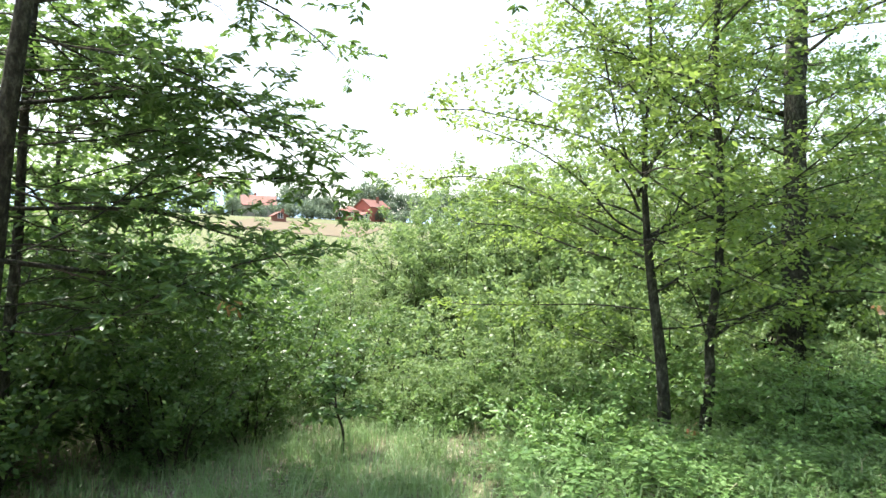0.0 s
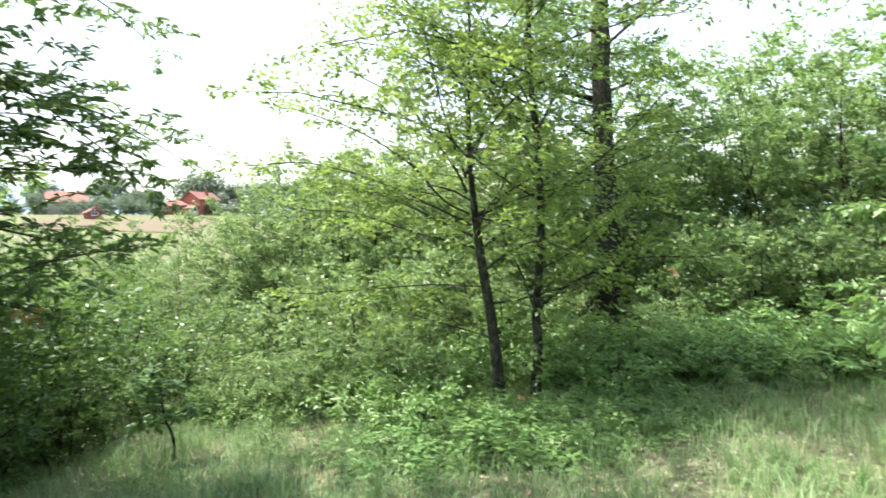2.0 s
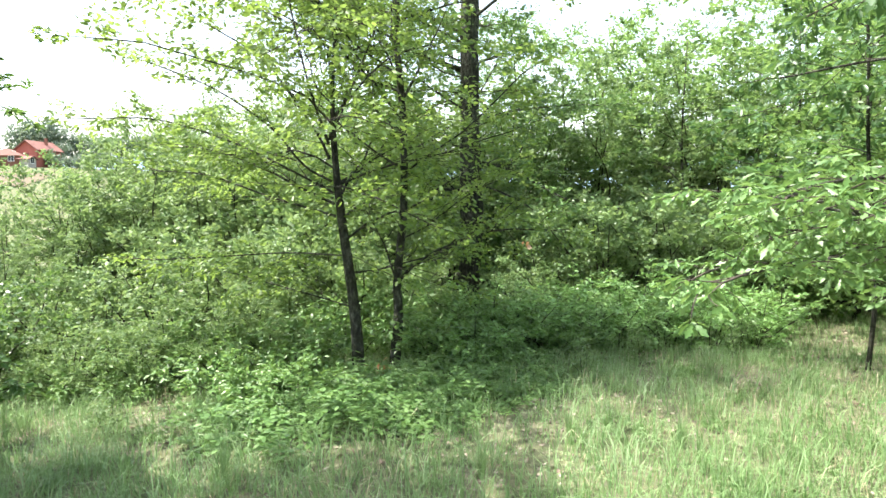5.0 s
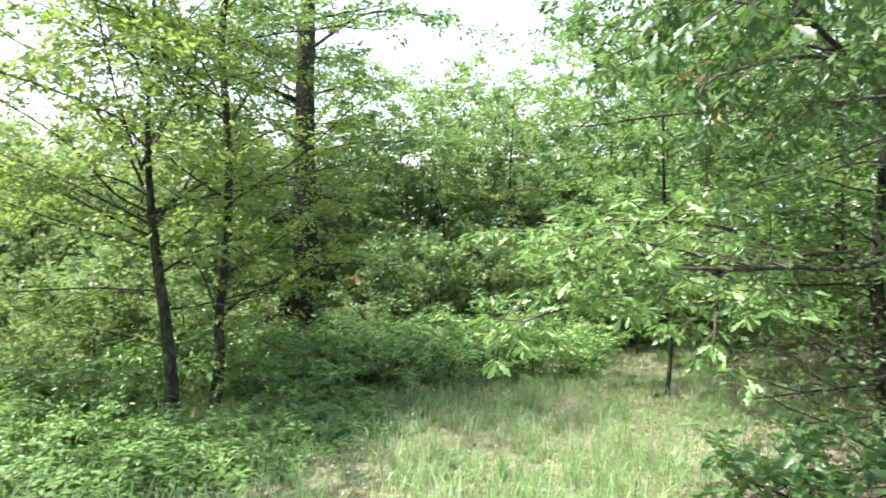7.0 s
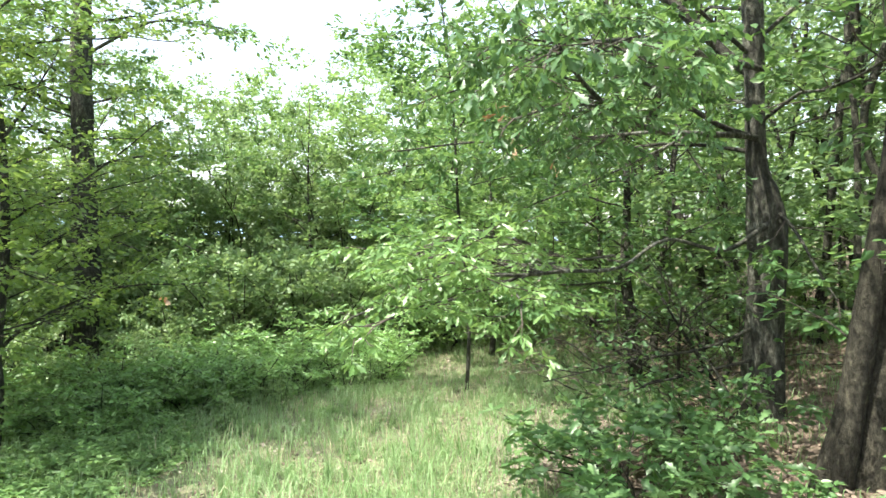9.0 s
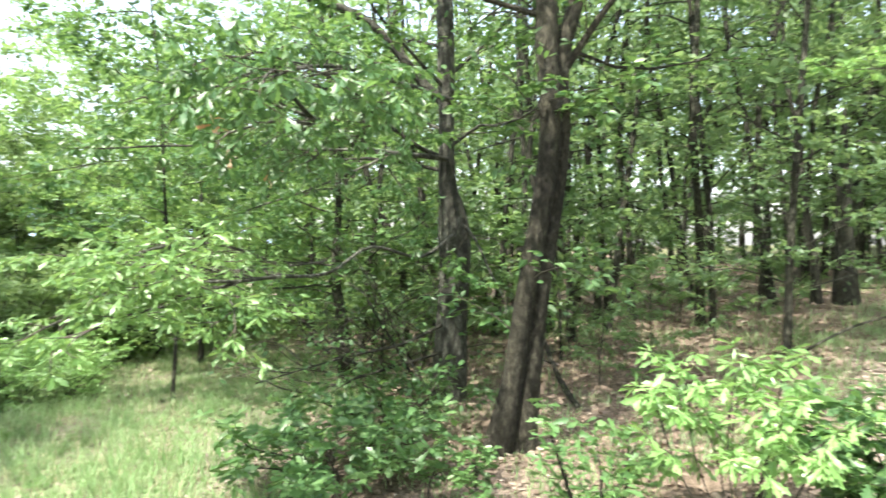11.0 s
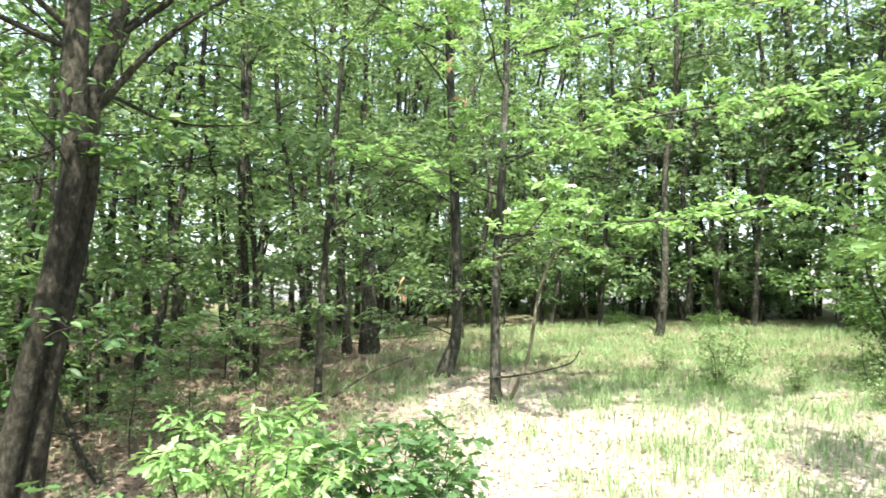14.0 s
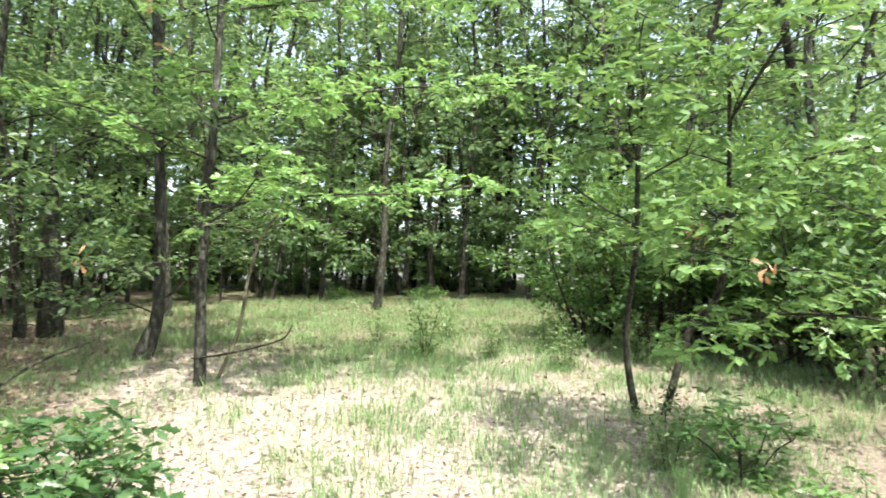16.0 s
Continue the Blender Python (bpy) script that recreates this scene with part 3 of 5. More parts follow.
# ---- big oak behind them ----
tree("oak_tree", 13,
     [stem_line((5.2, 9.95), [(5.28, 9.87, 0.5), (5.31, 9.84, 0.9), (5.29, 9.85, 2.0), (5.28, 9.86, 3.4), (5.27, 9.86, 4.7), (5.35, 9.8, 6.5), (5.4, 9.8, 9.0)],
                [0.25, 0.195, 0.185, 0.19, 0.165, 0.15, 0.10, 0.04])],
     # Last group: limbs added on the sun side to shade the trunk.
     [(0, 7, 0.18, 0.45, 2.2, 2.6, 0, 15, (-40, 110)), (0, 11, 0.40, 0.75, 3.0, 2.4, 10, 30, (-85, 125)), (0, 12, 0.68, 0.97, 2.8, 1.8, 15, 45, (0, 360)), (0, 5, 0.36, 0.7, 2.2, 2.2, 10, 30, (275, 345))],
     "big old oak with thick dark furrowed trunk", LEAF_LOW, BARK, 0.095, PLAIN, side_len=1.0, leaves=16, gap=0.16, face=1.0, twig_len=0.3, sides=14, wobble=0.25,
     free=[([(5.3, 9.8, 4.6), (5.7, 8.8, 5.0), (6.0, 8.0, 4.9), (6.1, 7.4, 4.7)], 0.03, 0.6, 0.008),
           ([(5.31, 9.84, 1.9), (5.6, 9.4, 1.75), (5.85, 8.9, 1.5), (6.0, 8.4, 1.2)], 0.022, 0.6, 0.008),
           ([(5.3, 9.84, 2.3), (5.8, 9.4, 2.1), (6.15, 8.9, 1.8), (6.4, 8.3, 1.5)], 0.022, 0.6, 0.008),
           ([(5.28, 10.0, 3.77), (4.65, 9.86, 3.87), (4.19, 9.73, 3.93), (3.68, 9.61, 3.93)], 0.05, 0.5, 0.015)])

# ---- the tree over the edge of the glade, its leaves coloured dark for shade ----
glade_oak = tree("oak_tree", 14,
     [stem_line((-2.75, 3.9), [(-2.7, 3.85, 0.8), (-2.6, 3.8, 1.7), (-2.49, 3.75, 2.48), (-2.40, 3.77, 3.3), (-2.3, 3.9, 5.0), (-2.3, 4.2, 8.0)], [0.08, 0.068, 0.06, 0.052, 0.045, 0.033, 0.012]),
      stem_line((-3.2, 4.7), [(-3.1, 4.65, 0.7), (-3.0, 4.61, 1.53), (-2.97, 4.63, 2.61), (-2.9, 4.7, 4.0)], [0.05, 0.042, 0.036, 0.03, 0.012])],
     # Last group: high limbs out of view, added to shade the near ground.
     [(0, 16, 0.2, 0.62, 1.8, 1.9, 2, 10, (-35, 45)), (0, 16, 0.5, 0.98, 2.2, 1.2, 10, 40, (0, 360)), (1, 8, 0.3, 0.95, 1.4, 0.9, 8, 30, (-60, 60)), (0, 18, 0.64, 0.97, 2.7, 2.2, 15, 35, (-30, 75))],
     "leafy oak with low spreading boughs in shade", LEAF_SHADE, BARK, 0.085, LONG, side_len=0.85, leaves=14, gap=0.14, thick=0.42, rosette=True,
     free=[([(-2.5, 3.75, 2.4), (-2.1, 4.6, 2.65), (-1.7, 5.5, 2.75), (-1.3, 6.3, 2.7), (-0.95, 6.98, 2.5)], 0.014),
           ([(-2.4, 3.77, 3.0), (-2.0, 4.5, 3.35), (-1.6, 5.2, 3.6), (-1.3, 5.9, 3.6), (-1.1, 6.4, 3.5)], 0.014),
           ([(-2.55, 3.78, 1.8), (-2.1, 4.6, 1.85), (-1.8, 5.3, 1.72), (-1.6, 6.0, 1.6), (-1.55, 6.5, 1.45)], 0.013),
           ([(-2.58, 3.8, 1.5), (-2.2, 4.4, 1.4), (-1.9, 5.1, 1.25), (-1.6, 5.8, 1.0)], 0.018)])

# ---- oak with a burl and long boughs reaching out over the path ----
burl_oak = tree("oak_tree", 15,
     [stem_line((5.9, 0.70), [(5.88, 0.68, 0.8), (5.86, 0.65, 1.3), (5.85, 0.64, 1.80), (5.83, 0.66, 2.05), (5.82, 0.70, 2.3), (5.82, 0.72, 3.1), (5.8, 0.74, 4.2), (5.8, 0.8, 6.0), (5.8, 0.8, 8.5)],
                [0.18, 0.148, 0.138, 0.150, 0.118, 0.078, 0.083, 0.078, 0.06, 0.02])],
     [(0, 12, 0.55, 0.95, 2.8, 1.4, 15, 45, (0, 360))],
     "oak with a swollen burl, rough bark and long leafy boughs", LEAF_SAP, BARK_GREY, 0.088, OVAL, side_len=0.65, leaves=12, gap=0.16, twig_len=0.22, rosette=True, sides=18, wobble=0.2,
     free=[([(5.84, 0.71, 3.02), (5.80, 0.93, 3.22), (5.75, 1.14, 3.48), (5.68, 1.42, 3.78), (5.58, 1.75, 3.93), (5.4, 2.2, 4.05), (5.2, 2.8, 4.3)], 0.055, 0.75, 0.035),
           ([(5.86, 0.6, 1.95), (5.6, 0.42, 1.75), (5.3, 0.25, 1.45), (5.05, 0.12, 1.25)], 0.018, 0.2, 0.006),
           ([(5.84, 0.70, 2.5), (5.5, 0.95, 2.6), (5.1, 1.3, 2.85), (4.7, 1.7, 3.0)], 0.03, 0.4, 0.008),
           # Two overhead limbs out of view, added to shade the grass below.
           ([(5.8, 0.74, 4.2), (4.9, 1.7, 4.65), (4.1, 2.6, 4.85), (3.3, 3.4, 4.85)], 0.035, 0.45, 0.008),
           ([(5.8, 0.76, 4.7), (4.8, 1.2, 5.1), (4.0, 1.9, 5.2), (3.3, 2.6, 5.1)], 0.03, 0.45, 0.008)])
# Same oak, darker leaf: the shaded underside is put into the colour.
tree("oak_bough", 18,
     [[((5.75, 0.70, 2.50), 0.026), ((5.27, 0.76, 2.46), 0.024), ((4.19, 1.06, 2.37), 0.02), ((3.5, 1.16, 2.42), 0.015), ((3.0, 1.16, 2.5), 0.01), ((2.7, 1.14, 2.58), 0.006)]],
     [(0, 7, 0.35, 1.0, 0.6, 0.5, -20, 15, (200, 420))],
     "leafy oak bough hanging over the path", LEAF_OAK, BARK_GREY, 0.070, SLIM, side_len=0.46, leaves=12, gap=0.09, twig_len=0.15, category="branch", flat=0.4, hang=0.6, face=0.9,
     free=[([(3.6, 1.15, 2.42), (3.0, 1.2, 2.35), (2.5, 1.25, 2.2)], 0.011),
           ([(3.5, 1.16, 2.45), (3.4, 1.5, 2.55), (3.3, 1.85, 2.6), (3.2, 2.1, 2.55)], 0.011),
           ([(4.19, 1.06, 2.37), (4.0, 1.6, 2.35), (3.75, 2.2, 2.35), (3.5, 2.6, 2.3)], 0.013),
           ([(4.0, 1.08, 2.4), (3.5, 0.9, 2.45), (3.0, 0.78, 2.45)], 0.011),
           ([(4.6, 0.95, 2.4), (4.5, 1.5, 2.15), (4.3, 2.0, 1.95)], 0.011)])
# Dark leaf colour here stands in for shade on the overhead bough.
tree("oak_bough", 19,
     [[((5.76, 0.66, 3.05), 0.026), ((5.0, 0.82, 2.98), 0.022), ((4.2, 0.95, 2.88), 0.018), ((3.5, 1.02, 2.76), 0.014), ((2.9, 1.04, 2.60), 0.010), ((2.4, 1.0, 2.42), 0.006)]],
     [(0, 8, 0.45, 1.0, 0.6, 0.4, -25, 10, (180, 400))],
     "leafy oak bough drooping overhead, leaves coloured dark for shade", LEAF_OAK, BARK_GREY, 0.072, LOBED, side_len=0.4, leaves=9, gap=0.11, twig_len=0.15, category="branch", flat=0.4, hang=0.8, face=0.9)
# Paler leaf than the boughs above: its sunlight is partly in the colour.
tree("oak_bough", 16,
     [[((5.72, 0.62, 1.80), 0.020), ((5.2, 0.85, 1.60), 0.015), ((4.7, 1.15, 1.68), 0.013), ((4.1, 1.3, 1.50), 0.012), ((3.4, 1.4, 1.5), 0.011), ((2.9, 1.4, 1.5), 0.009), ((2.4, 1.45, 1.52), 0.005)]],
     [(0, 9, 0.55, 1.0, 0.8, 0.6, 0, 8, (240, 400))],
     "sunlit leafy oak bough reaching out from the burled oak", LEAF_YOUNG_LIT, BARK_GREY, 0.058, SLIM, side_len=0.42, leaves=14, gap=0.095, twig_len=0.14, category="branch", hang=0.4, face=0.8,
     free=[([(3.6, 1.37, 1.53), (3.0, 1.5, 1.68), (2.4, 1.5, 1.68), (2.0, 1.42, 1.62)], 0.01),
           ([(2.9, 1.4, 1.5), (2.5, 1.5, 1.42), (2.15, 1.5, 1.40), (1.85, 1.45, 1.38)], 0.009),
           ([(4.0, 1.3, 1.58), (3.4, 1.8, 1.5), (2.9, 2.1, 1.4), (2.5, 2.2, 1.28)], 0.009)])

# ---- double-stemmed oak beside the path ----
tree("oak_tree", 17,
     [stem_line((4.45, 0.16), [(4.40, 0.04, 0.7), (4.34, -0.07, 1.41), (4.32, -0.22, 2.37), (4.30, -0.20, 3.1), (4.30, -0.20, 3.7), (4.3, -0.2, 6.0), (4.3, -0.2, 8.0)], [0.115, 0.075, 0.07, 0.075, 0.08, 0.07, 0.05, 0.02]),
      stem_line((4.50, -0.03), [(4.46, -0.09, 0.7), (4.42, -0.17, 1.41), (4.40, -0.30, 2.37), (4.38, -0.30, 3.0), (4.37, -0.46, 3.7), (4.3, -0.8, 6.0), (4.3, -0.9, 8.0)], [0.105, 0.075, 0.07, 0.066, 0.066, 0.05, 0.03, 0.015])],
     # Last two groups: crown out of view, added to shade the floor.
     [(0, 7, 0.5, 0.97, 2.0, 1.2, 25, 50, (-60, 150)), (1, 5, 0.6, 0.97, 1.8, 1.2, 40, 55, (30, 200)), (0, 4, 0.2, 0.5, 0.5, 0.4, 20, 30, (0, 360)), (0, 10, 0.62, 0.97, 2.6, 1.8, 28, 42, (235, 345)), (1, 7, 0.66, 0.97, 2.4, 1.8, 28, 42, (200, 320))],
     "double-stemmed oak with dark brown furrowed bark", LEAF_OAK, BARK_BROWN, 0.08, OVAL, side_len=0.6, leaves=7, gap=0.26, sides=14, wobble=0.16,
     free=[([(4.36, -0.34, 2.95), (4.2, -0.6, 3.3), (4.1, -0.85, 3.55), (4.0, -1.2, 3.8), (3.9, -1.8, 4.1)], 0.03),
           # From here on: high unseen limbs added to shade the litter slope.
           ([(4.3, -0.2, 4.4), (3.9, -0.5, 4.8), (3.4, -0.8, 5.0), (2.9, -1.0, 5.1)], 0.025),
           ([(4.3, -0.2, 4.6), (3.9, 0.15, 5.0), (3.4, 0.45, 5.2), (2.9, 0.7, 5.3)], 0.025),
           ([(4.3, -0.2, 4.9), (3.8, -0.2, 5.3), (3.3, -0.2, 5.5), (2.7, -0.2, 5.6)], 0.025),
           ([(4.34, -0.6, 4.8), (4.5, -1.0, 5.3), (4.6, -1.6, 5.6), (4.6, -2.2, 5.7)], 0.022),
           ([(4.3, -0.2, 5.1), (4.5, 0.3, 5.5), (4.6, 0.8, 5.8)], 0.022)])

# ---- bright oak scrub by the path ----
# The palest leaf tone carries the sun on this bush.
shrub("oak_sapling", 21, on_ground(2.95, -1.12), 0.82, 0.52, "low bush of young oak with bright sunlit lobed leaves", LEAF_SUNLIT, 10, 0.092, SLIM, 11, 0.13, "sapling", gap=0.11, drop=0.22, bare=0.6, even=0.92, side=0.5, stalk=0.2, hang=0.5, face=0.5)
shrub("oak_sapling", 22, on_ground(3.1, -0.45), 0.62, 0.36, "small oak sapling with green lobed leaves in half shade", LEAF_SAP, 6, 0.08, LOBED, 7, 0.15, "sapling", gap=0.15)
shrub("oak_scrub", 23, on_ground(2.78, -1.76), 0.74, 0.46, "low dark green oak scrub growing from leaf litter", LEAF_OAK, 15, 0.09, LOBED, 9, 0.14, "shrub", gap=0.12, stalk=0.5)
shrub("oak_scrub", 24, on_ground(3.85, 1.2), 0.48, 0.8, "low oak scrub under the burled oak", LEAF_SAP, 18, 0.1, LOBED, 8, 0.15, "shrub", gap=0.16, bare=0.3, stalk=0.45)
shrub("oak_scrub", 25, on_ground(4.9, 1.0), 0.55, 0.65, "low oak scrub at the foot of the oak", LEAF_OAK, 8, 0.075, OVAL, 8, 0.16, "shrub", gap=0.16)

shrub("oak_scrub", 29, on_ground(0.71, -4.73), 0.40, 0.30, "low dark oak scrub beside the crooked sapling", LEAF_SAP, 6, 0.075, LOBED, 8, 0.14, "shrub", gap=0.14, stalk=0.4)
shrub("oak_scrub", 30, on_ground(0.1, -4.2), 0.28, 0.36, "pale low oak scrub in the sunny grass", LEAF_YOUNG_LIT, 9, 0.065, LOBED, 7, 0.12, "shrub", gap=0.16, stalk=0.35, face=0.5)

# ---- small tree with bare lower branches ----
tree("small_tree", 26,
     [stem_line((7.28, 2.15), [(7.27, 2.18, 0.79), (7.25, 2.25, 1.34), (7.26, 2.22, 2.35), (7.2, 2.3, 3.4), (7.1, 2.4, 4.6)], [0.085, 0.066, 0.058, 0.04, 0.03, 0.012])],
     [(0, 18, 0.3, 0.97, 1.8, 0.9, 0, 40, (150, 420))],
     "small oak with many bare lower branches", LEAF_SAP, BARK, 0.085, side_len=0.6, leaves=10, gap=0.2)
tree("dry_branches", 27,
     [[((6.9, 1.55, 0.1), 0.022), ((6.5, 1.5, 0.5), 0.018), ((6.0, 1.35, 1.1), 0.01)], [((6.3, 1.2, 0.1), 0.022), ((6.35, 1.0, 0.6), 0.018), ((6.5, 0.8, 1.3), 0.01)],
      [((6.8, 1.8, 0.1), 0.02), ((6.3, 1.9, 0.5), 0.016), ((5.6, 2.1, 0.85), 0.008)], [((6.3, 1.5, 0.1), 0.02), ((5.8, 1.5, 0.5), 0.015), ((5.1, 1.6, 0.75), 0.008)],
      [((5.75, 0.75, 0.95), 0.016), ((5.2, 1.0, 0.85), 0.013), ((4.6, 1.35, 0.82), 0.009), ((3.9, 1.75, 0.75), 0.004)], [((5.78, 0.72, 0.7), 0.014), ((5.1, 1.2, 0.62), 0.01), ((4.3, 1.7, 0.55), 0.004)],
      [((6.2, 0.95, 0.1), 0.02), ((5.9, 1.15, 0.6), 0.016), ((5.5, 1.4, 1.2), 0.008)], [((6.6, 1.0, 0.1), 0.018), ((6.5, 1.3, 0.7), 0.014), ((6.4, 1.6, 1.4), 0.008)]],
     [(k, 6, 0.12, 0.95, 1.0, 0.6, 15, 60, (0, 360)) for k in range(8) if k not in (4, 5)] + [(4, 5, 0.3, 0.95, 0.6, 0.4, -5, 15, (230, 400)), (5, 5, 0.3, 0.95, 0.5, 0.4, -5, 15, (230, 400))],
     "tangle of bare dry branches with few leaves", LEAF_OAK, BARK, 0.06, side_len=0.35, leaves=3, gap=0.28, category="branches", wobble=0, thick=1.3)
tree("young_oak", 28,
     [stem_line((6.28, 3.77), [(6.3, 3.74, 0.97), (6.2, 3.8, 2.0), (6.1, 3.8, 3.2), (6.0, 3.9, 4.6)], [0.024, 0.019, 0.017, 0.013, 0.006])],
     [(0, 18, 0.28, 0.98, 1.5, 0.8, 10, 45, (0, 360))],
     "young oak with dense green crown at the edge of the glade", LEAF_OAK, BARK, 0.085, OVAL, side_len=0.7, leaves=14, gap=0.17)

# ---- slim stems standing in the litter ----
tree("slim_tree", 31,
     [stem_line((7.9, -2.22), [(7.92, -2.17, 2.21), (7.96, -1.96, 4.43), (8.0, -1.9, 7.5)], [0.045, 0.036, 0.028, 0.012])],
     # Second group: top limbs added to shade the wood floor.
     [(0, 12, 0.25, 0.97, 1.2, 1.2, 20, 45, (0, 360)), (0, 10, 0.68, 0.97, 1.9, 1.4, 10, 40, (0, 360))], "slim straight young tree in the wood", LEAF_WOOD, BARK, 0.08, leaves=12, gap=0.22, side_len=0.65)
slim_dark = tree("slim_tree", 32,
     [stem_line((6.35, -2.5), [(6.33, -2.53, 1.82), (6.3, -2.63, 3.64), (6.25, -2.8, 6.5)], [0.044, 0.036, 0.03, 0.012])],
     # Second group: added top limbs, shading the floor.
     [(0, 13, 0.2, 0.97, 1.1, 1.3, 20, 45, (0, 360)), (0, 10, 0.74, 0.97, 1.9, 1.4, 10, 40, (0, 360))], "slim dark young tree among leaf litter", LEAF_WOOD, BARK, 0.08, leaves=12, gap=0.22, side_len=0.65)
tree("slim_tree", 33,
     [stem_line((6.62, -4.12), [(6.57, -4.2, 1.05), (6.5, -4.25, 1.35), (6.5, -4.26, 2.17), (6.53, -4.2, 3.87), (6.55, -4.15, 5.26), (6.5, -4.1, 8.0)], [0.11, 0.088, 0.064, 0.058, 0.052, 0.045, 0.018])],
     # Second group: top limbs, again added for floor shade.
     [(0, 14, 0.3, 0.97, 1.4, 1.4, 20, 45, (0, 360)), (0, 10, 0.80, 0.98, 1.9, 1.4, 10, 40, (0, 360))], "slim tree with a thick bent grey foot", LEAF_WOOD, BARK_GREY, 0.08, leaves=12, gap=0.22, side_len=0.65)
# Leaves and bark take paler tones to stand in for sun on this tree.
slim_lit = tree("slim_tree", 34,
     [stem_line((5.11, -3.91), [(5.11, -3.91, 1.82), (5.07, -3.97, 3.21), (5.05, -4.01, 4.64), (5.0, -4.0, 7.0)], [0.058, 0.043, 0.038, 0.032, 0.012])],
     [(0, 9, 0.42, 0.97, 1.6, 1.2, 15, 45, (0, 360))], "slim tree with sunlit leafy boughs over the clearing", LEAF_SUNLIT, BARK_GREY, 0.088, LOBED, leaves=13, gap=0.11, side_len=0.6, twig_len=0.18, rosette=True,
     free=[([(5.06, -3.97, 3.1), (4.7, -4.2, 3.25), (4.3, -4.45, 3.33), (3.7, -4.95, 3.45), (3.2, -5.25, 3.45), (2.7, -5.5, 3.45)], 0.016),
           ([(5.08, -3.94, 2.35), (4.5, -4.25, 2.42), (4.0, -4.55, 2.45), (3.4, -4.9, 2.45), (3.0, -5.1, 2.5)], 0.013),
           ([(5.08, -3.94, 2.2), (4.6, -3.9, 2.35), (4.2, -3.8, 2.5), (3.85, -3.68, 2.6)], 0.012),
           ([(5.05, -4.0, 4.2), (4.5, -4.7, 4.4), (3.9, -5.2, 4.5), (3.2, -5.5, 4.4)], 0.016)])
tree("pale_sapling", 35,
     [stem_line((5.15, -4.08), [(5.02, -4.2, 1.1), (4.98, -4.25, 1.35), (4.93, -4.3, 1.8), (4.85, -4.4, 2.15), (4.7, -4.6, 2.5)], [0.02, 0.018, 0.017, 0.016, 0.014, 0.008])],
     [(0, 5, 0.75, 1.0, 0.6, 0.5, 10, 40, (0, 360))], "leaning pale sapling with bright leaf tuft", LEAF_YOUNG_LIT, BARK_PALE, 0.085, LOBED, leaves=7, gap=0.2, side_len=0.3, twig_len=0.15)
tree("fallen_branch", 36, [[((5.15, -3.85, 0.98), 0.009), ((4.87, -3.95, 1.02), 0.010), ((4.66, -4.15, 1.08), 0.009), ((4.5, -4.35, 1.16), 0.007), ((4.45, -4.42, 1.28), 0.006)]], [],
     "thin dead branch hanging bare from the stem", LEAF_OAK, BARK, category="branch", wobble=0)
tree("fallen_branch", 37, [[((6.3, -2.65, 0.72), 0.014), ((6.35, -3.1, 0.95), 0.012), ((6.4, -3.6, 1.1), 0.008)]], [],
     "thin dead branch leaning on the ground", LEAF_OAK, BARK, category="branch", wobble=0)
tree("fallen_branch", 38, [[((5.4, -0.5, 0.30), 0.03), ((5.9, -0.35, 0.45), 0.028), ((6.4, -0.2, 0.75), 0.022), ((6.9, 0.0, 1.1), 0.012)]], [(0, 4, 0.4, 0.9, 0.5, 0.4, 10, 40, (0, 360))],
     "broken dead branch lying in the litter", LEAF_OAK, BARK, leaves=0, side_len=0.15, gap=0.4, category="branch")
tree("dead_stump", 39,
     [stem_line((8.81, -4.08), [(8.81, -4.08, 1.4), (8.8, -4.05, 2.2), (8.8, -4.05, 3.5)], [0.17, 0.13, 0.10, 0.02]), stem_line((9.0, -3.8), [(8.95, -3.75, 1.5), (8.9, -3.6, 2.5)], [0.08, 0.06, 0.02])],
     [(0, 9, 0.1, 0.8, 0.9, 0.6, 0, 30, (0, 360))], "dark dead tree with broken brushwood round its foot", LEAF_WOOD, BARK, 0.06, leaves=1, gap=0.35, side_len=0.3, wobble=0.3)

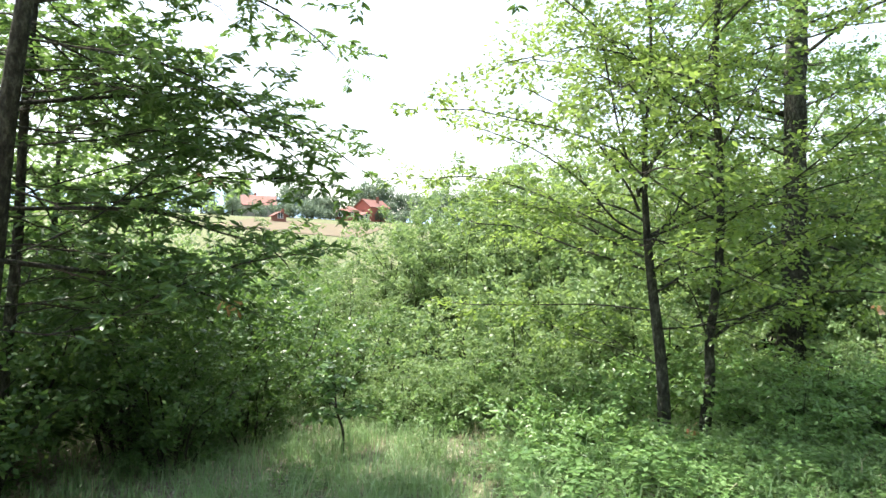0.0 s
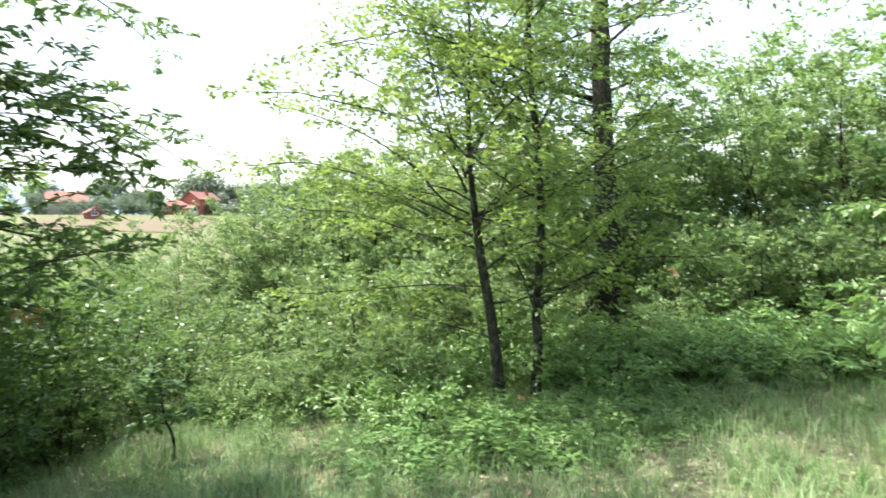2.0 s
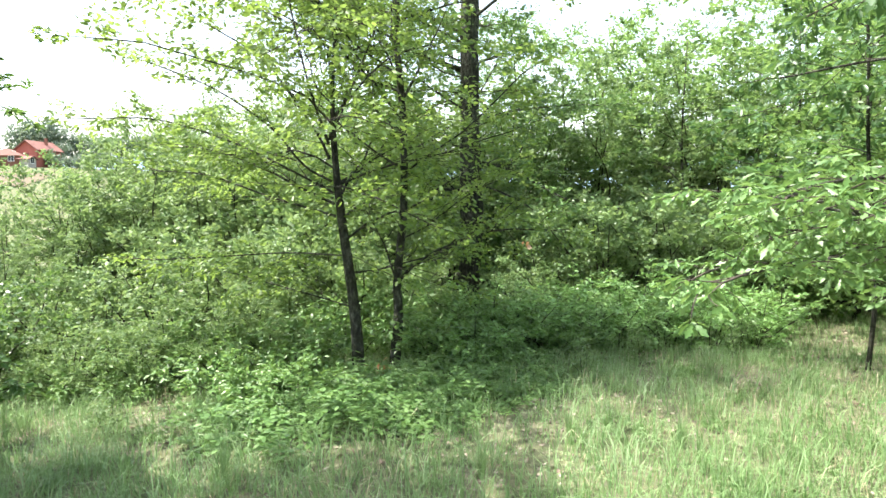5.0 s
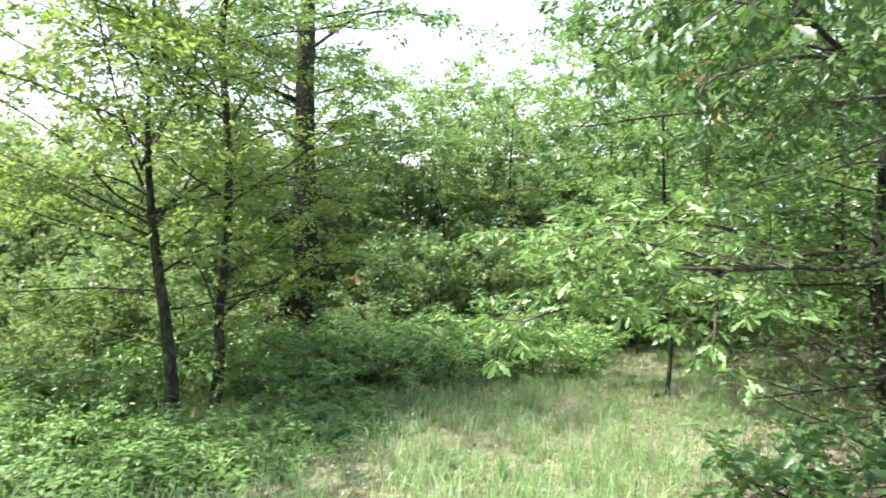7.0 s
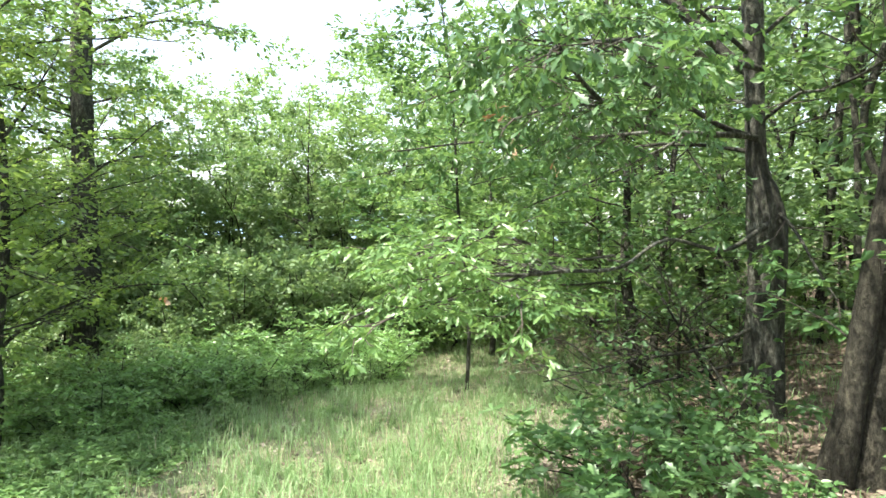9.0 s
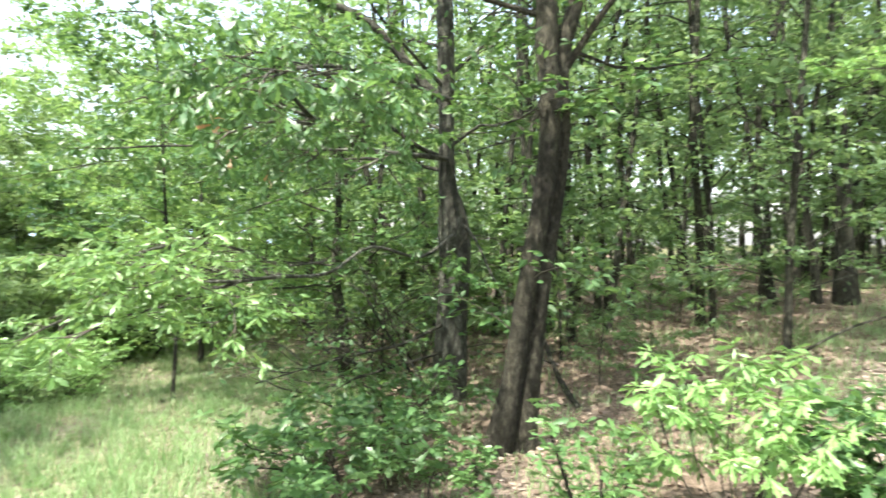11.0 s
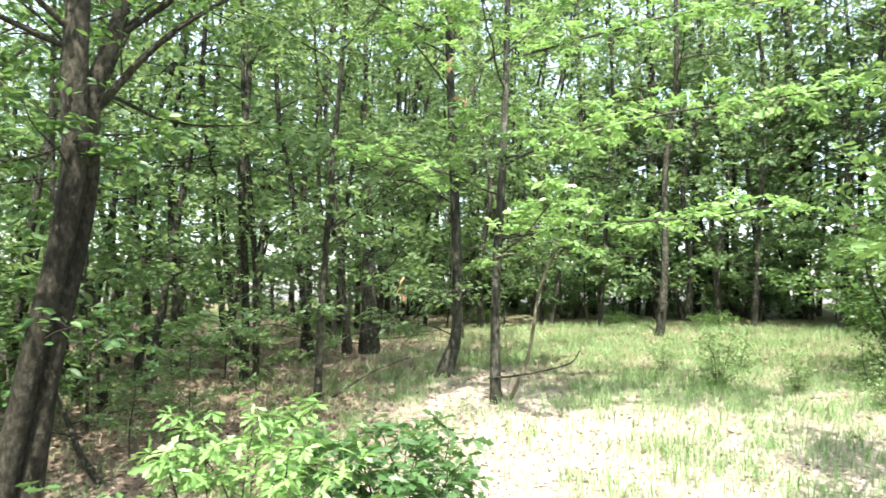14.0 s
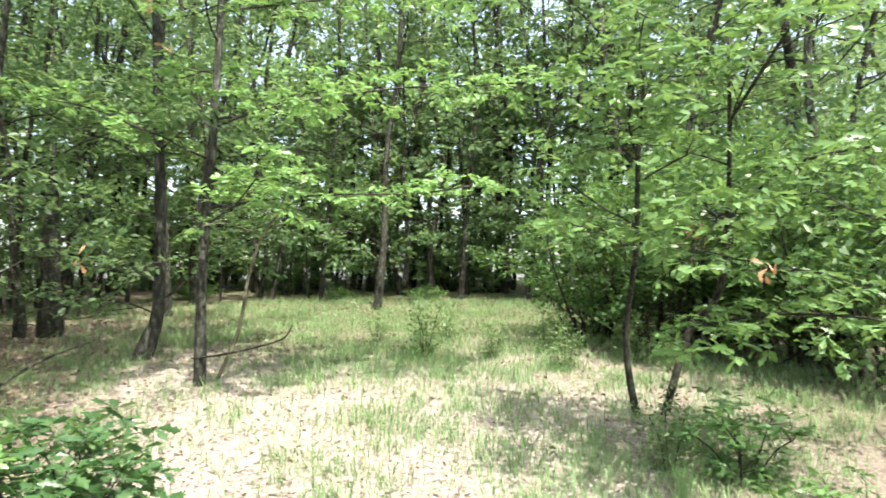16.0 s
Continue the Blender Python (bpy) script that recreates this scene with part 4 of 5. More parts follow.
# ---- crooked oak sapling in the clearing ----
crooked = tree("crooked_sapling", 41,
     [stem_line((1.62, -5.42), [(1.68, -5.38, 1.0), (1.66, -5.3, 1.4), (1.5, -5.1, 1.9), (1.4, -4.9, 2.5), (1.3, -4.8, 3.2)], [0.032, 0.025, 0.023, 0.02, 0.016, 0.008]),
      stem_line((1.48, -5.55), [(1.40, -5.58, 0.95), (1.28, -5.62, 1.35), (1.05, -5.5, 1.6), (0.9, -5.2, 2.1), (0.8, -4.9, 2.7), (0.75, -4.7, 3.2)], [0.034, 0.030, 0.029, 0.025, 0.02, 0.014, 0.008])],
     [(0, 6, 0.55, 0.98, 1.0, 0.6, 10, 35, (-90, 90)), (1, 7, 0.55, 0.98, 1.2, 0.7, 10, 35, (-110, 110))],
     "crooked young oak with two bent stems and broad leafy crown", LEAF_YOUNG_LIT, BARK, 0.088, LOBED, side_len=0.5, leaves=9, gap=0.16, face=0.8, twig_len=0.17,
     free=[([(1.5, -5.1, 1.9), (1.5, -4.6, 2.0), (1.4, -4.2, 2.02), (1.31, -3.85, 1.97)], 0.014),
           ([(1.4, -4.9, 2.5), (1.3, -4.5, 2.7), (1.15, -4.2, 2.75), (1.0, -3.8, 2.75)], 0.012),
           ([(0.9, -5.2, 2.1), (0.85, -4.6, 2.1), (0.7, -4.0, 2.1), (0.59, -3.46, 2.05)], 0.014),
           ([(0.9, -5.2, 2.1), (0.5, -4.7, 2.3), (0.2, -4.2, 2.3), (-0.1, -3.8, 2.25)], 0.012),
           ([(1.1, -5.5, 1.55), (1.0, -5.0, 1.4), (0.9, -4.6, 1.35), (0.75, -4.2, 1.35)], 0.012),
           ([(1.28, -5.62, 1.35), (0.8, -5.2, 1.45), (0.4, -4.8, 1.5), (0.05, -4.5, 1.5)], 0.012),
           ([(0.8, -4.9, 2.7), (0.5, -4.5, 2.9), (0.3, -4.2, 3.0), (0.1, -3.9, 3.0)], 0.012)])

# ---- scrub and hedges, built once and repeated ----
low = shrub("low_shrub", 51, on_ground(1.5, 6.9), 0.5, 0.75, "low leafy shrub in the grass", LEAF_LOW, 13, 0.07, OVAL, 12, 0.13, "shrub", "low shrubs", 0.2, fine=False, stalk=0.5, face=0.5)
mid = shrub("bushy_shrub", 52, on_ground(0.6, 8.7), 1.5, 1.15, "dense bushy shrub with small light-green leaves", LEAF_HEDGE, 15, 0.072, PLAIN, 22, 0.16, "shrub", "bushes round the glade", 0.24, fine=False, face=0.9, even=0.6)
tall = shrub("tall_shrub", 53, on_ground(1.0, 12.6), 3.8, 2.0, "tall rounded shrub with pale green leaves", LEAF_HEDGE, 26, 0.078, PLAIN, 27, 0.22, "shrub", "tall shrubs of the thicket", 0.25, fine=False, side=0.42, face=1.1, even=0.72, stalk=0.6)
# Dark leaf colour paints the shade on these bushes.
dark = shrub("bushy_shrub", 54, on_ground(-2.9, 6.2), 1.9, 1.3, "dense dark green shrub in the shade", LEAF_SHADE, 12, 0.075, PLAIN, 15, 0.22, "shrub", "shaded bushes", 0.14, fine=False, side=0.5, face=1.3)
RND = random.Random(5)
for x, y, s in [(1.0, 6.2, 0.85), (1.85, 5.35, 0.3), (2.95, 5.7, 0.45), (3.2, 6.1, 0.8), (3.7, 6.5, 1.1), (0.9, 7.4, 1.1), (4.3, 6.7, 1.1), (2.3, 7.2, 1.3), (3.2, 7.4, 1.3), (5.2, 6.8, 1.1), (6.0, 6.9, 1.1), (1.4, 5.7, 0.75), (1.2, 5.1, 0.4), (1.75, 4.8, 0.25), (2.5, 5.15, 0.28), (3.4, 5.3, 0.45), (4.2, 5.9, 0.8), (6.8, 6.5, 1.0), (7.6, 6.2, 1.0), (0.4, 7.9, 1.0), (0.2, 7.0, 0.6), (-0.3, 7.4, 0.8), (1.25, 6.2, 0.7), (4.9, 6.2, 0.9), (5.6, 6.0, 0.9)]:
    placed(low, x, y, RND.uniform(0, 360), s)
for x, y, s in [(1.35, 4.85, 1.0), (1.7, 5.1, 1.0), (2.0, 5.3, 0.95), (2.35, 5.0, 0.9), (2.6, 5.45, 0.9), (3.0, 5.2, 0.8), (2.0, 4.6, 0.75), (3.4, 5.6, 0.8), (1.0, 5.3, 0.8), (2.75, 4.7, 0.55), (3.2, 4.85, 0.55), (0.75, 4.95, 0.55)]:
    placed(low, x, y, RND.uniform(0, 360), s, 0.03, 0.46)
for x, y, s in [(0.1, 7.2, 0.5), (0.7, 7.5, 0.6), (1.25, 7.7, 0.62), (-0.5, 7.6, 0.5), (0.95, 6.7, 0.38), (1.55, 7.0, 0.42), (3.9, 7.3, 0.5), (5.0, 7.4, 0.55), (1.6, 8.6, 1.0), (2.6, 8.6, 1.1), (3.4, 8.6, 0.8), (-0.5, 9.4, 0.9), (5.9, 8.2, 0.9), (6.6, 7.8, 1.2), (7.6, 7.5, 1.2), (8.6, 7.0, 1.2), (9.4, 6.2, 1.1), (1.5, 10.2, 1.3), (3.0, 10.0, 1.4), (6.5, 10.5, 1.5), (8.0, 9.5, 1.5)]:
    placed(mid, x, y, RND.uniform(0, 360), s)
for x, y, s in [(2.3, 11.6, 1.0), (3.5, 12.2, 1.15), (1.7, 14.9, 1.25), (2.5, 15.0, 1.15), (5.0, 13.5, 1.2), (-2.7, 13.7, 0.80), (-1.0, 13.2, 0.86), (0.2, 13.4, 1.0), (-1.7, 11.0, 0.55), (7.2, 12.5, 1.25), (-3.6, 12.5, 0.8), (-5.5, 11.5, 0.9), (9.3, 11.5, 1.3), (11.0, 9.8, 1.3), (12.3, 8.0, 1.25), (4.0, 17.0, 1.3), (2.4, 18.0, 1.25), (-7.5, 10.0, 1.0)]:
    placed(tall, x, y, RND.uniform(0, 360), s)
for x, y, s in [(-3.9, 5.4, 1.0), (-2.2, 7.4, 0.9), (-3.3, 8.0, 1.1), (-1.5, 8.6, 0.75), (-4.6, 6.8, 1.2), (-3.4, 4.6, 0.85), (-2.3, 5.6, 0.65), (-4.6, 4.3, 1.1), (-5.6, 8.5, 1.3), (-1.9, 6.6, 0.5), (-3.0, 10.0, 1.1)]:
    placed(dark, x, y, RND.uniform(0, 360), s)
# Pale leaves imitate sunlit tops where the crowns above keep the sun off.
rim = shrub("oak_scrub", 56, on_ground(4.1, 6.2), 0.62, 0.6, "low oak scrub along the thicket, leaves coloured pale as if sunlit", LEAF_SUNLIT, 11, 0.075, SLIM, 10, 0.13, "shrub", "scrub along the thicket", gap=0.15, stalk=0.4, face=0.6)
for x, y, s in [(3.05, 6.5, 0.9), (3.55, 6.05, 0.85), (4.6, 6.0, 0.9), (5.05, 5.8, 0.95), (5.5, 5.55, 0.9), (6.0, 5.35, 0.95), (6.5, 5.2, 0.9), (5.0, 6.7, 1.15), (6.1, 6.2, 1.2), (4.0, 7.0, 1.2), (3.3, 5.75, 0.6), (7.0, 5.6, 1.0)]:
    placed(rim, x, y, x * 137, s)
placed(mid, 5.3, 10.7, 75, 1.1)
seedling = tree("seedling", 55, [stem_line((-0.88, 5.92), [(-0.87, 5.91, -0.05), (-0.93, 5.9, 0.15), (-0.95, 5.9, 0.4)], [0.014, 0.012, 0.01, 0.005])],
     [(0, 7, 0.45, 1.0, 0.26, 0.16, 25, 60, (0, 360))], "small seedling with thin bent stem in grass", LEAF_SAP, BARK, 0.075, OVAL, rosette=True, side_len=0.1, leaves=7, gap=0.1, twig_len=0.1, category="sapling", group="seedlings in the grass")

# ---- the wood: a few kinds of tree, repeated ----
def wood_tree(seed, height, r, label, leaf_size, leaves, gap, low_limbs=4, limbs=13, joined=False):
    rng = np.random.default_rng(seed)
    a, b, c, e = rng.normal(size=4) * 0.3
    st = [((0, 0, -0.08), r * 1.35), ((a * 0.3, b * 0.3, height * 0.12), r), ((a * 0.4 + c * 0.6, b * 0.4 + e * 0.6, height * 0.28), r * 0.9), ((a, b, height * 0.45), r * 0.8), ((a * 1.4 - c, b * 0.8 - e, height * 0.75), r * 0.5), ((a, b, height), 0.012)]
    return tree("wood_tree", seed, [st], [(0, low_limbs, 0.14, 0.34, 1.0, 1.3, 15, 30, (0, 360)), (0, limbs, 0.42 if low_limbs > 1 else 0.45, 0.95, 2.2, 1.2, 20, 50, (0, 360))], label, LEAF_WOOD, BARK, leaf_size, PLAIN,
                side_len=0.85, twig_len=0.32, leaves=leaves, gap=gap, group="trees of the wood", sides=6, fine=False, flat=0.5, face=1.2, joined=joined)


kinds = [wood_tree(60, 9.0, 0.045, "straight slim oak with dark bark in the wood", 0.10, 8, 0.27, 2, 12), wood_tree(61, 9.5, 0.055, "straight oak with dark trunk in the wood", 0.10, 8, 0.27, 2, 12),
         wood_tree(62, 8.0, 0.036, "thin pole-like oak in the wood", 0.10, 8, 0.27, 2, 12), wood_tree(63, 10.0, 0.07, "stout oak with dark bark in the wood", 0.10, 8, 0.27, 2, 12)]
poles = [wood_tree(68, 8.5, 0.042, "thin dark pole of a young oak", 0.12, 6, 0.28, 1, 6), wood_tree(69, 9.0, 0.052, "thin dark bare-stemmed young oak", 0.12, 6, 0.28, 1, 6)]
deep = [wood_tree(64, 9.0, 0.058, "slim dark oak deep in the wood", 0.17, 9, 0.36, 2, 9, True), wood_tree(65, 8.0, 0.045, "thin dark oak deep in the wood", 0.17, 9, 0.36, 2, 9, True), wood_tree(66, 9.5, 0.08, "dark oak deep in the wood", 0.17, 9, 0.36, 2, 9, True)]
edge = tree("edge_tree", 67, [[((0, 0, -0.08), 0.065), ((0.05, 0, 1.0), 0.045), ((0.1, 0.1, 2.8), 0.024), ((0, 0.1, 4.9), 0.008)]],
            [(0, 20, 0.12, 0.97, 1.9, 1.25, 5, 40, (0, 360))], "bushy young tree leafy down to the ground", LEAF_EDGE, BARK, 0.10, PLAIN, side_len=0.85, twig_len=0.3, leaves=17, gap=0.24,
            group="young trees at the edge of the wood", sides=6, fine=False, face=1.3)
spots = [(9.39, -9.12), (7.36, -8.57), (10.6, -14.0), (8.5, -14.5), (12.5, -16.0), (15.5, -13.0), (17.0, -9.0), (11.8, 12.5), (9.9, -1.2), (9.4, -6.0)]
for k, (x, y) in zip(kinds + deep + [edge] + poles, spots):
    k.location = on_ground(x, y, 0.0)
for x, y, s in [(9.3, 3.3, 0.75), (10.0, 1.7, 0.8), (8.4, 4.6, 0.75), (11.2, 3.0, 0.9), (9.4, 0.2, 0.55)]:
    placed(edge, x, y, RND.uniform(0, 360), s)
taken = list(spots)


def free_spot(x, y, gap):
    return all((x - a) ** 2 + (y - b) ** 2 > gap * gap for a, b in taken)


def in_glade(b, d):
    return radians(112) < b < radians(172) and d < 13.0


for b, d, s, k in [(96, 9.3, 1.0, 0), (109, 10.6, 1.0, 1), (115, 12.4, 1.0, 0), (119, 13.2, 1.05, 2), (124, 13.0, 1.0, 1), (92, 10.0, 1.0, 2), (129, 14.2, 1.0, 0), (87, 12, 1.1, 2)]:
    x, y = d * math.sin(radians(b)), d * math.cos(radians(b))
    taken.append((x, y))
    placed(kinds[k], x, y, RND.uniform(0, 360), s)
count = 0
for _ in range(6000):
    if count >= 62:
        break
    b, d = radians(RND.uniform(64, 200)), RND.uniform(8.5, 27.0)
    if b < radians(84) and d < 14.0 or radians(84) < b < radians(111) and RND.random() < 0.6:
        continue
    x, y = d * math.sin(b), d * math.cos(b)
    if in_glade(b, d) or not free_spot(x, y, 1.2):
        continue
    taken.append((x, y))
    placed(kinds[RND.choice([0, 0, 1, 2, 2, 3])] if d < 14.5 else RND.choice(deep), x, y, RND.uniform(0, 360), RND.uniform(0.85, 1.15), lean=RND.gauss(0, 2.5))
    count += 1
for b, d, k in [(87, 8.8, 1), (90, 7.6, 0), (92, 8.5, 0), (94, 7.9, 1), (97, 8.3, 0), (99, 9.0, 1), (104, 9.6, 0), (110, 9.6, 0), (91, 9.4, 1), (113, 10.4, 0)]:
    x, y = d * math.sin(radians(b)), d * math.cos(radians(b))
    taken.append((x, y))
    placed(poles[k], x, y, RND.uniform(0, 360), RND.uniform(0.85, 1.1), lean=RND.gauss(0, 3.0))
count = 0
for _ in range(4000):
    if count >= 104:
        break
    b, d = radians(RND.uniform(72, 175)), RND.uniform(8.0, 19.0)
    x, y = d * math.sin(b), d * math.cos(b)
    if in_glade(b, d) or not free_spot(x, y, 0.55):
        continue
    taken.append((x, y))
    placed(RND.choice(poles), x, y, RND.uniform(0, 360), RND.uniform(0.8, 1.15), lean=RND.gauss(0, 3.5))
    count += 1
for k in range(32):
    b, d = radians((113 if k < 26 else 103) + (56 if k < 26 else 16) * (k * 0.618 % 1)), 13.4 + 8.0 * (k * 0.37 % 1)
    placed(deep[k % 3], d * math.sin(b), d * math.cos(b), k * 57, 0.9 + 0.3 * (k * 0.23 % 1))
outer = [wood_tree(57, 9.0, 0.08, "distant dark oak in the wood", 0.30, 10, 0.5, 2, 5, True), wood_tree(58, 8.0, 0.06, "distant slim oak in the wood", 0.30, 10, 0.5, 2, 5, True)]
for k, o in enumerate(outer):
    o.location = on_ground(20.0 + 3 * k, -19.0 + 6 * k)
for k in range(44):
    b, d = radians(58 + 126 * (k * 0.618 % 1)), 26.0 + 12.0 * (k * 0.37 % 1)
    placed(outer[k % 2], d * math.sin(b), d * math.cos(b), k * 71, 1.1 + 0.4 * (k * 0.23 % 1))
count = 0
for _ in range(3000):
    if count >= 7:
        break
    b, d = radians(RND.uniform(66, 178)), RND.uniform(15.0, 24)
    x, y = d * math.sin(b), d * math.cos(b)
    if in_glade(b, d - 2) or not free_spot(x, y, 1.0):
        continue
    taken.append((x, y))
    placed(edge, x, y, RND.uniform(0, 360), RND.uniform(0.5, 0.85))
    count += 1
for b, d, s in [(36, 14, 0.95), (41, 16, 1.05), (46, 13.5, 0.95), (50, 16, 1.1), (54, 13, 1.0), (59, 15, 1.15), (62, 12, 1.0), (31, 16, 1.0), (26, 17, 0.95), (66, 14.5, 1.2), (21, 18, 0.9), (44, 19, 1.25), (52, 20, 1.35), (37, 20, 1.3), (70, 12, 1.1), (58, 10.5, 0.8), (-31, 7.8, 0.95), (-39, 7.9, 1.05), (-24, 9.3, 0.75), (-30, 15, 0.8)]:
    placed(edge, d * math.sin(radians(b)), d * math.cos(radians(b)), RND.uniform(0, 360), s)
# First seven stand unseen at the left and behind, added for their shade.
for b, d, s, k in [(-50, 6.5, 0.9, 1), (-62, 8.5, 1.0, 3), (-80, 8, 0.9, 1), (-110, 9, 1.0, 3), (205, 14, 1.0, 1), (225, 12, 1.0, 0), (248, 10, 1.0, 3), (24, 13.2, 0.70, 0), (28.5, 14.0, 0.75, 1), (32, 13.4, 0.62, 0)]:
    placed(kinds[k], d * math.sin(radians(b)), d * math.cos(radians(b)), RND.uniform(0, 360), s)
for b, d, s in [(158, 8.6, 0.9), (163, 8.2, 1.1), (168, 8.6, 1.2), (173, 8.0, 1.2), (178, 7.4, 1.2), (166, 10.5, 1.4), (174, 10.5, 1.4)]:
    placed(dark, d * math.sin(radians(b)), d * math.cos(radians(b)), RND.uniform(0, 360), s)
for b, d, s, k in [(160, 11.5, 1.0, 1), (166, 9.8, 1.0, 0), (171, 11.2, 1.05, 3), (176, 9.3, 1.0, 1), (152, 12.6, 1.0, 3), (146, 13.3, 1.0, 0)]:
    placed(kinds[k], d * math.sin(radians(b)), d * math.cos(radians(b)), RND.uniform(0, 360), s)
thicket = shrub("thicket_shrub", 56, on_ground(14.0, -17.0), 1.7, 1.5, "dark undergrowth shrub deep in the wood", LEAF_WOOD, 9, 0.2, PLAIN, 6, 0.3, "shrub", "undergrowth of the wood", 0.35, fine=False)
for k in range(7):
    b, d = radians(70 + 108 * (k * 0.618 % 1)), 19.0 + 7.0 * (k * 0.37 % 1)
    placed(thicket, d * math.sin(b), d * math.cos(b), k * 50, 0.8 + 0.5 * (k * 0.23 % 1))
for _ in range(10):
    b, d = radians(RND.uniform(112, 175)), RND.uniform(13, 20)
    if in_glade(b, d - 1.5):
        continue
    placed(RND.choice([low, mid, dark]), d * math.sin(b), d * math.cos(b), RND.uniform(0, 360), RND.uniform(0.5, 1.0))


under = tree("understory_sapling", 46, [[((0, 0, -0.05), 0.018), ((0.05, 0.02, 0.7), 0.015), ((0.0, 0.08, 1.5), 0.011), ((0.05, 0.05, 2.3), 0.005)]],
             [(0, 8, 0.2, 0.98, 0.9, 0.5, 10, 40, (0, 360))], "thin leafy oak sapling growing under the trees", LEAF_WOOD, BARK, 0.115, OVAL, side_len=0.45, twig_len=0.2, leaves=9, gap=0.17,
             category="sapling", group="saplings under the trees", sides=5, fine=False)
under.location = on_ground(7.0, -0.4)
for b, d, s in [(84, 6.9, 0.7), (94, 7.2, 0.5), (81, 8.4, 1.1), (78, 8.8, 1.0), (88, 9.6, 0.9), (99, 9.4, 0.7), (109, 9.4, 0.6), (116, 12.0, 1.1), (121, 13.0, 1.2), (126, 13.4, 1.1), (133, 13.6, 1.2), (139, 13.2, 1.1), (76, 7.6, 0.8)]:
    placed(under, d * math.sin(radians(b)), d * math.cos(radians(b)), RND.uniform(0, 360), s)
for b, d, s in [(101, 6.3, 0.4), (106, 7.6, 0.45), (97, 5.9, 0.38), (103, 8.6, 0.6)]:
    placed(under, d * math.sin(radians(b)), d * math.cos(radians(b)), b * 31, s)

for k in range(20):
    b, d = radians(110 + 56 * (k * 0.618 % 1)), 13.0 + 6.0 * (k * 0.37 % 1)
    placed(under, d * math.sin(b), d * math.cos(b), k * 83, 0.7 + 0.6 * (k * 0.23 % 1))
for k in range(14):
    b, d = radians(110 + 54 * (k * 0.618 % 1)), 14.0 + 4.5 * (k * 0.37 % 1)
    placed(thicket, d * math.sin(b), d * math.cos(b), k * 83, 0.26 + 0.16 * (k * 0.23 % 1))
for k in range(5):
    b, d = radians(112 + 50 * (k * 0.618 % 1)), 12.2 + 2.5 * (k * 0.37 % 1)
    placed(low, d * math.sin(b), d * math.cos(b), k * 47, 0.4 + 0.4 * (k * 0.29 % 1))


# ---- withered leaf sprigs hanging in the branches, and seedlings in the grass ----
def withered(host, place, seed, count=7, size=0.075):
    rng = np.random.default_rng(seed)
    p = np.array(Vector(place) - host.location)
    P = p + rng.normal(size=(count, 3)) * 0.03
    D = rng.normal(size=(count, 3)) * 0.6 + np.array([0, 0, -0.6])
    leaf_mesh("withered_leaves", P, D, size, LOBED, LEAF_DEAD, host, rng, 0.8)["kind"] = "stuff"


withered(burl_oak, (2.64, 1.38, 2.24), 91, 9, 0.075)
withered(burl_oak, (2.72, 1.35, 2.14), 92, 5, 0.07)
withered(burl_oak, (2.95, 1.22, 2.04), 93, 4, 0.06)
withered(fork_tree, (3.23, 4.85, 1.25), 94, 6, 0.06)
withered(fork_tree, (2.2, 5.75, 0.05), 95, 12, 0.09)
withered(slim_lit, (4.6, -3.1, 3.85), 96, 7, 0.075)
withered(slim_lit, (4.75, -3.3, 3.6), 97, 4, 0.075)
withered(slim_dark, (4.5, -2.6, 1.82), 98, 6, 0.07)
withered(crooked, (0.75, -4.1, 1.95), 99, 6, 0.075)
withered(crooked, (0.45, -4.2, 1.75), 100, 6, 0.08)
withered(glade_oak, (-1.75, 4.9, 2.1), 101, 5, 0.09)
withered(glade_oak, (-1.7, 5.2, 1.15), 102, 8, 0.08)
for k, (x, y, s) in enumerate([(-1.0, 4.9, 0.32), (-0.35, 4.75, 0.25), (0.2, 5.3, 0.22), (3.9, 3.4, 0.16), (4.9, 4.6, 0.2), (0.7, -3.9, 0.2)]):
    placed(low, x, y, k * 91, s)
for k, (x, y, s) in enumerate([(3.3, 0.2, 0.6), (3.6, 0.5, 0.5)]):
    placed(seedling, x, y, k * 77, s)


weed = shrub("tall_weed", 59, on_ground(4.2, -6.0), 0.6, 0.22, "tall feathery weed in the grass", LEAF_HEDGE, 4, 0.045, PLAIN, 8, 0.07, "weed", "weeds in the clearing", 0.07, fine=False, stalk=0.25)
for k, (x, y, s) in enumerate([(3.6, -6.4, 0.7), (3.2, -6.9, 0.9), (2.7, -6.3, 0.7), (4.6, -6.9, 0.7), (2.3, -7.0, 0.8), (5.2, -6.3, 0.6), (1.2, -3.3, 0.4), (0.8, -3.5, 0.45), (4.8, 5.2, 0.7), (3.9, 4.9, 0.6), (5.9, 4.9, 0.8), (1.1, -4.6, 0.8), (-0.1, 5.6, 0.6)]):
    placed(weed, x, y, k * 61, s)


# ---- grass, herbs and fallen leaves ----
def scatter(count, rng, weight, radius=13.0):
    """Places on the ground, as thick as weight(x, y) says."""
    out = []
    while len(out) < count:
        r = radius * np.sqrt(rng.uniform(0.01, 1.0))
        a = rng.uniform(-45, 178) if rng.uniform() < 0.84 else rng.uniform(178, 315)
        x, y = r * math.sin(radians(a)), r * math.cos(radians(a))
        if r > 0.3 and rng.uniform() < weight(x, y) * min(1.0, 55.0 / (r * r), 0.3 + 0.25 * r):
            out.append((x, y))
    return np.array(out)


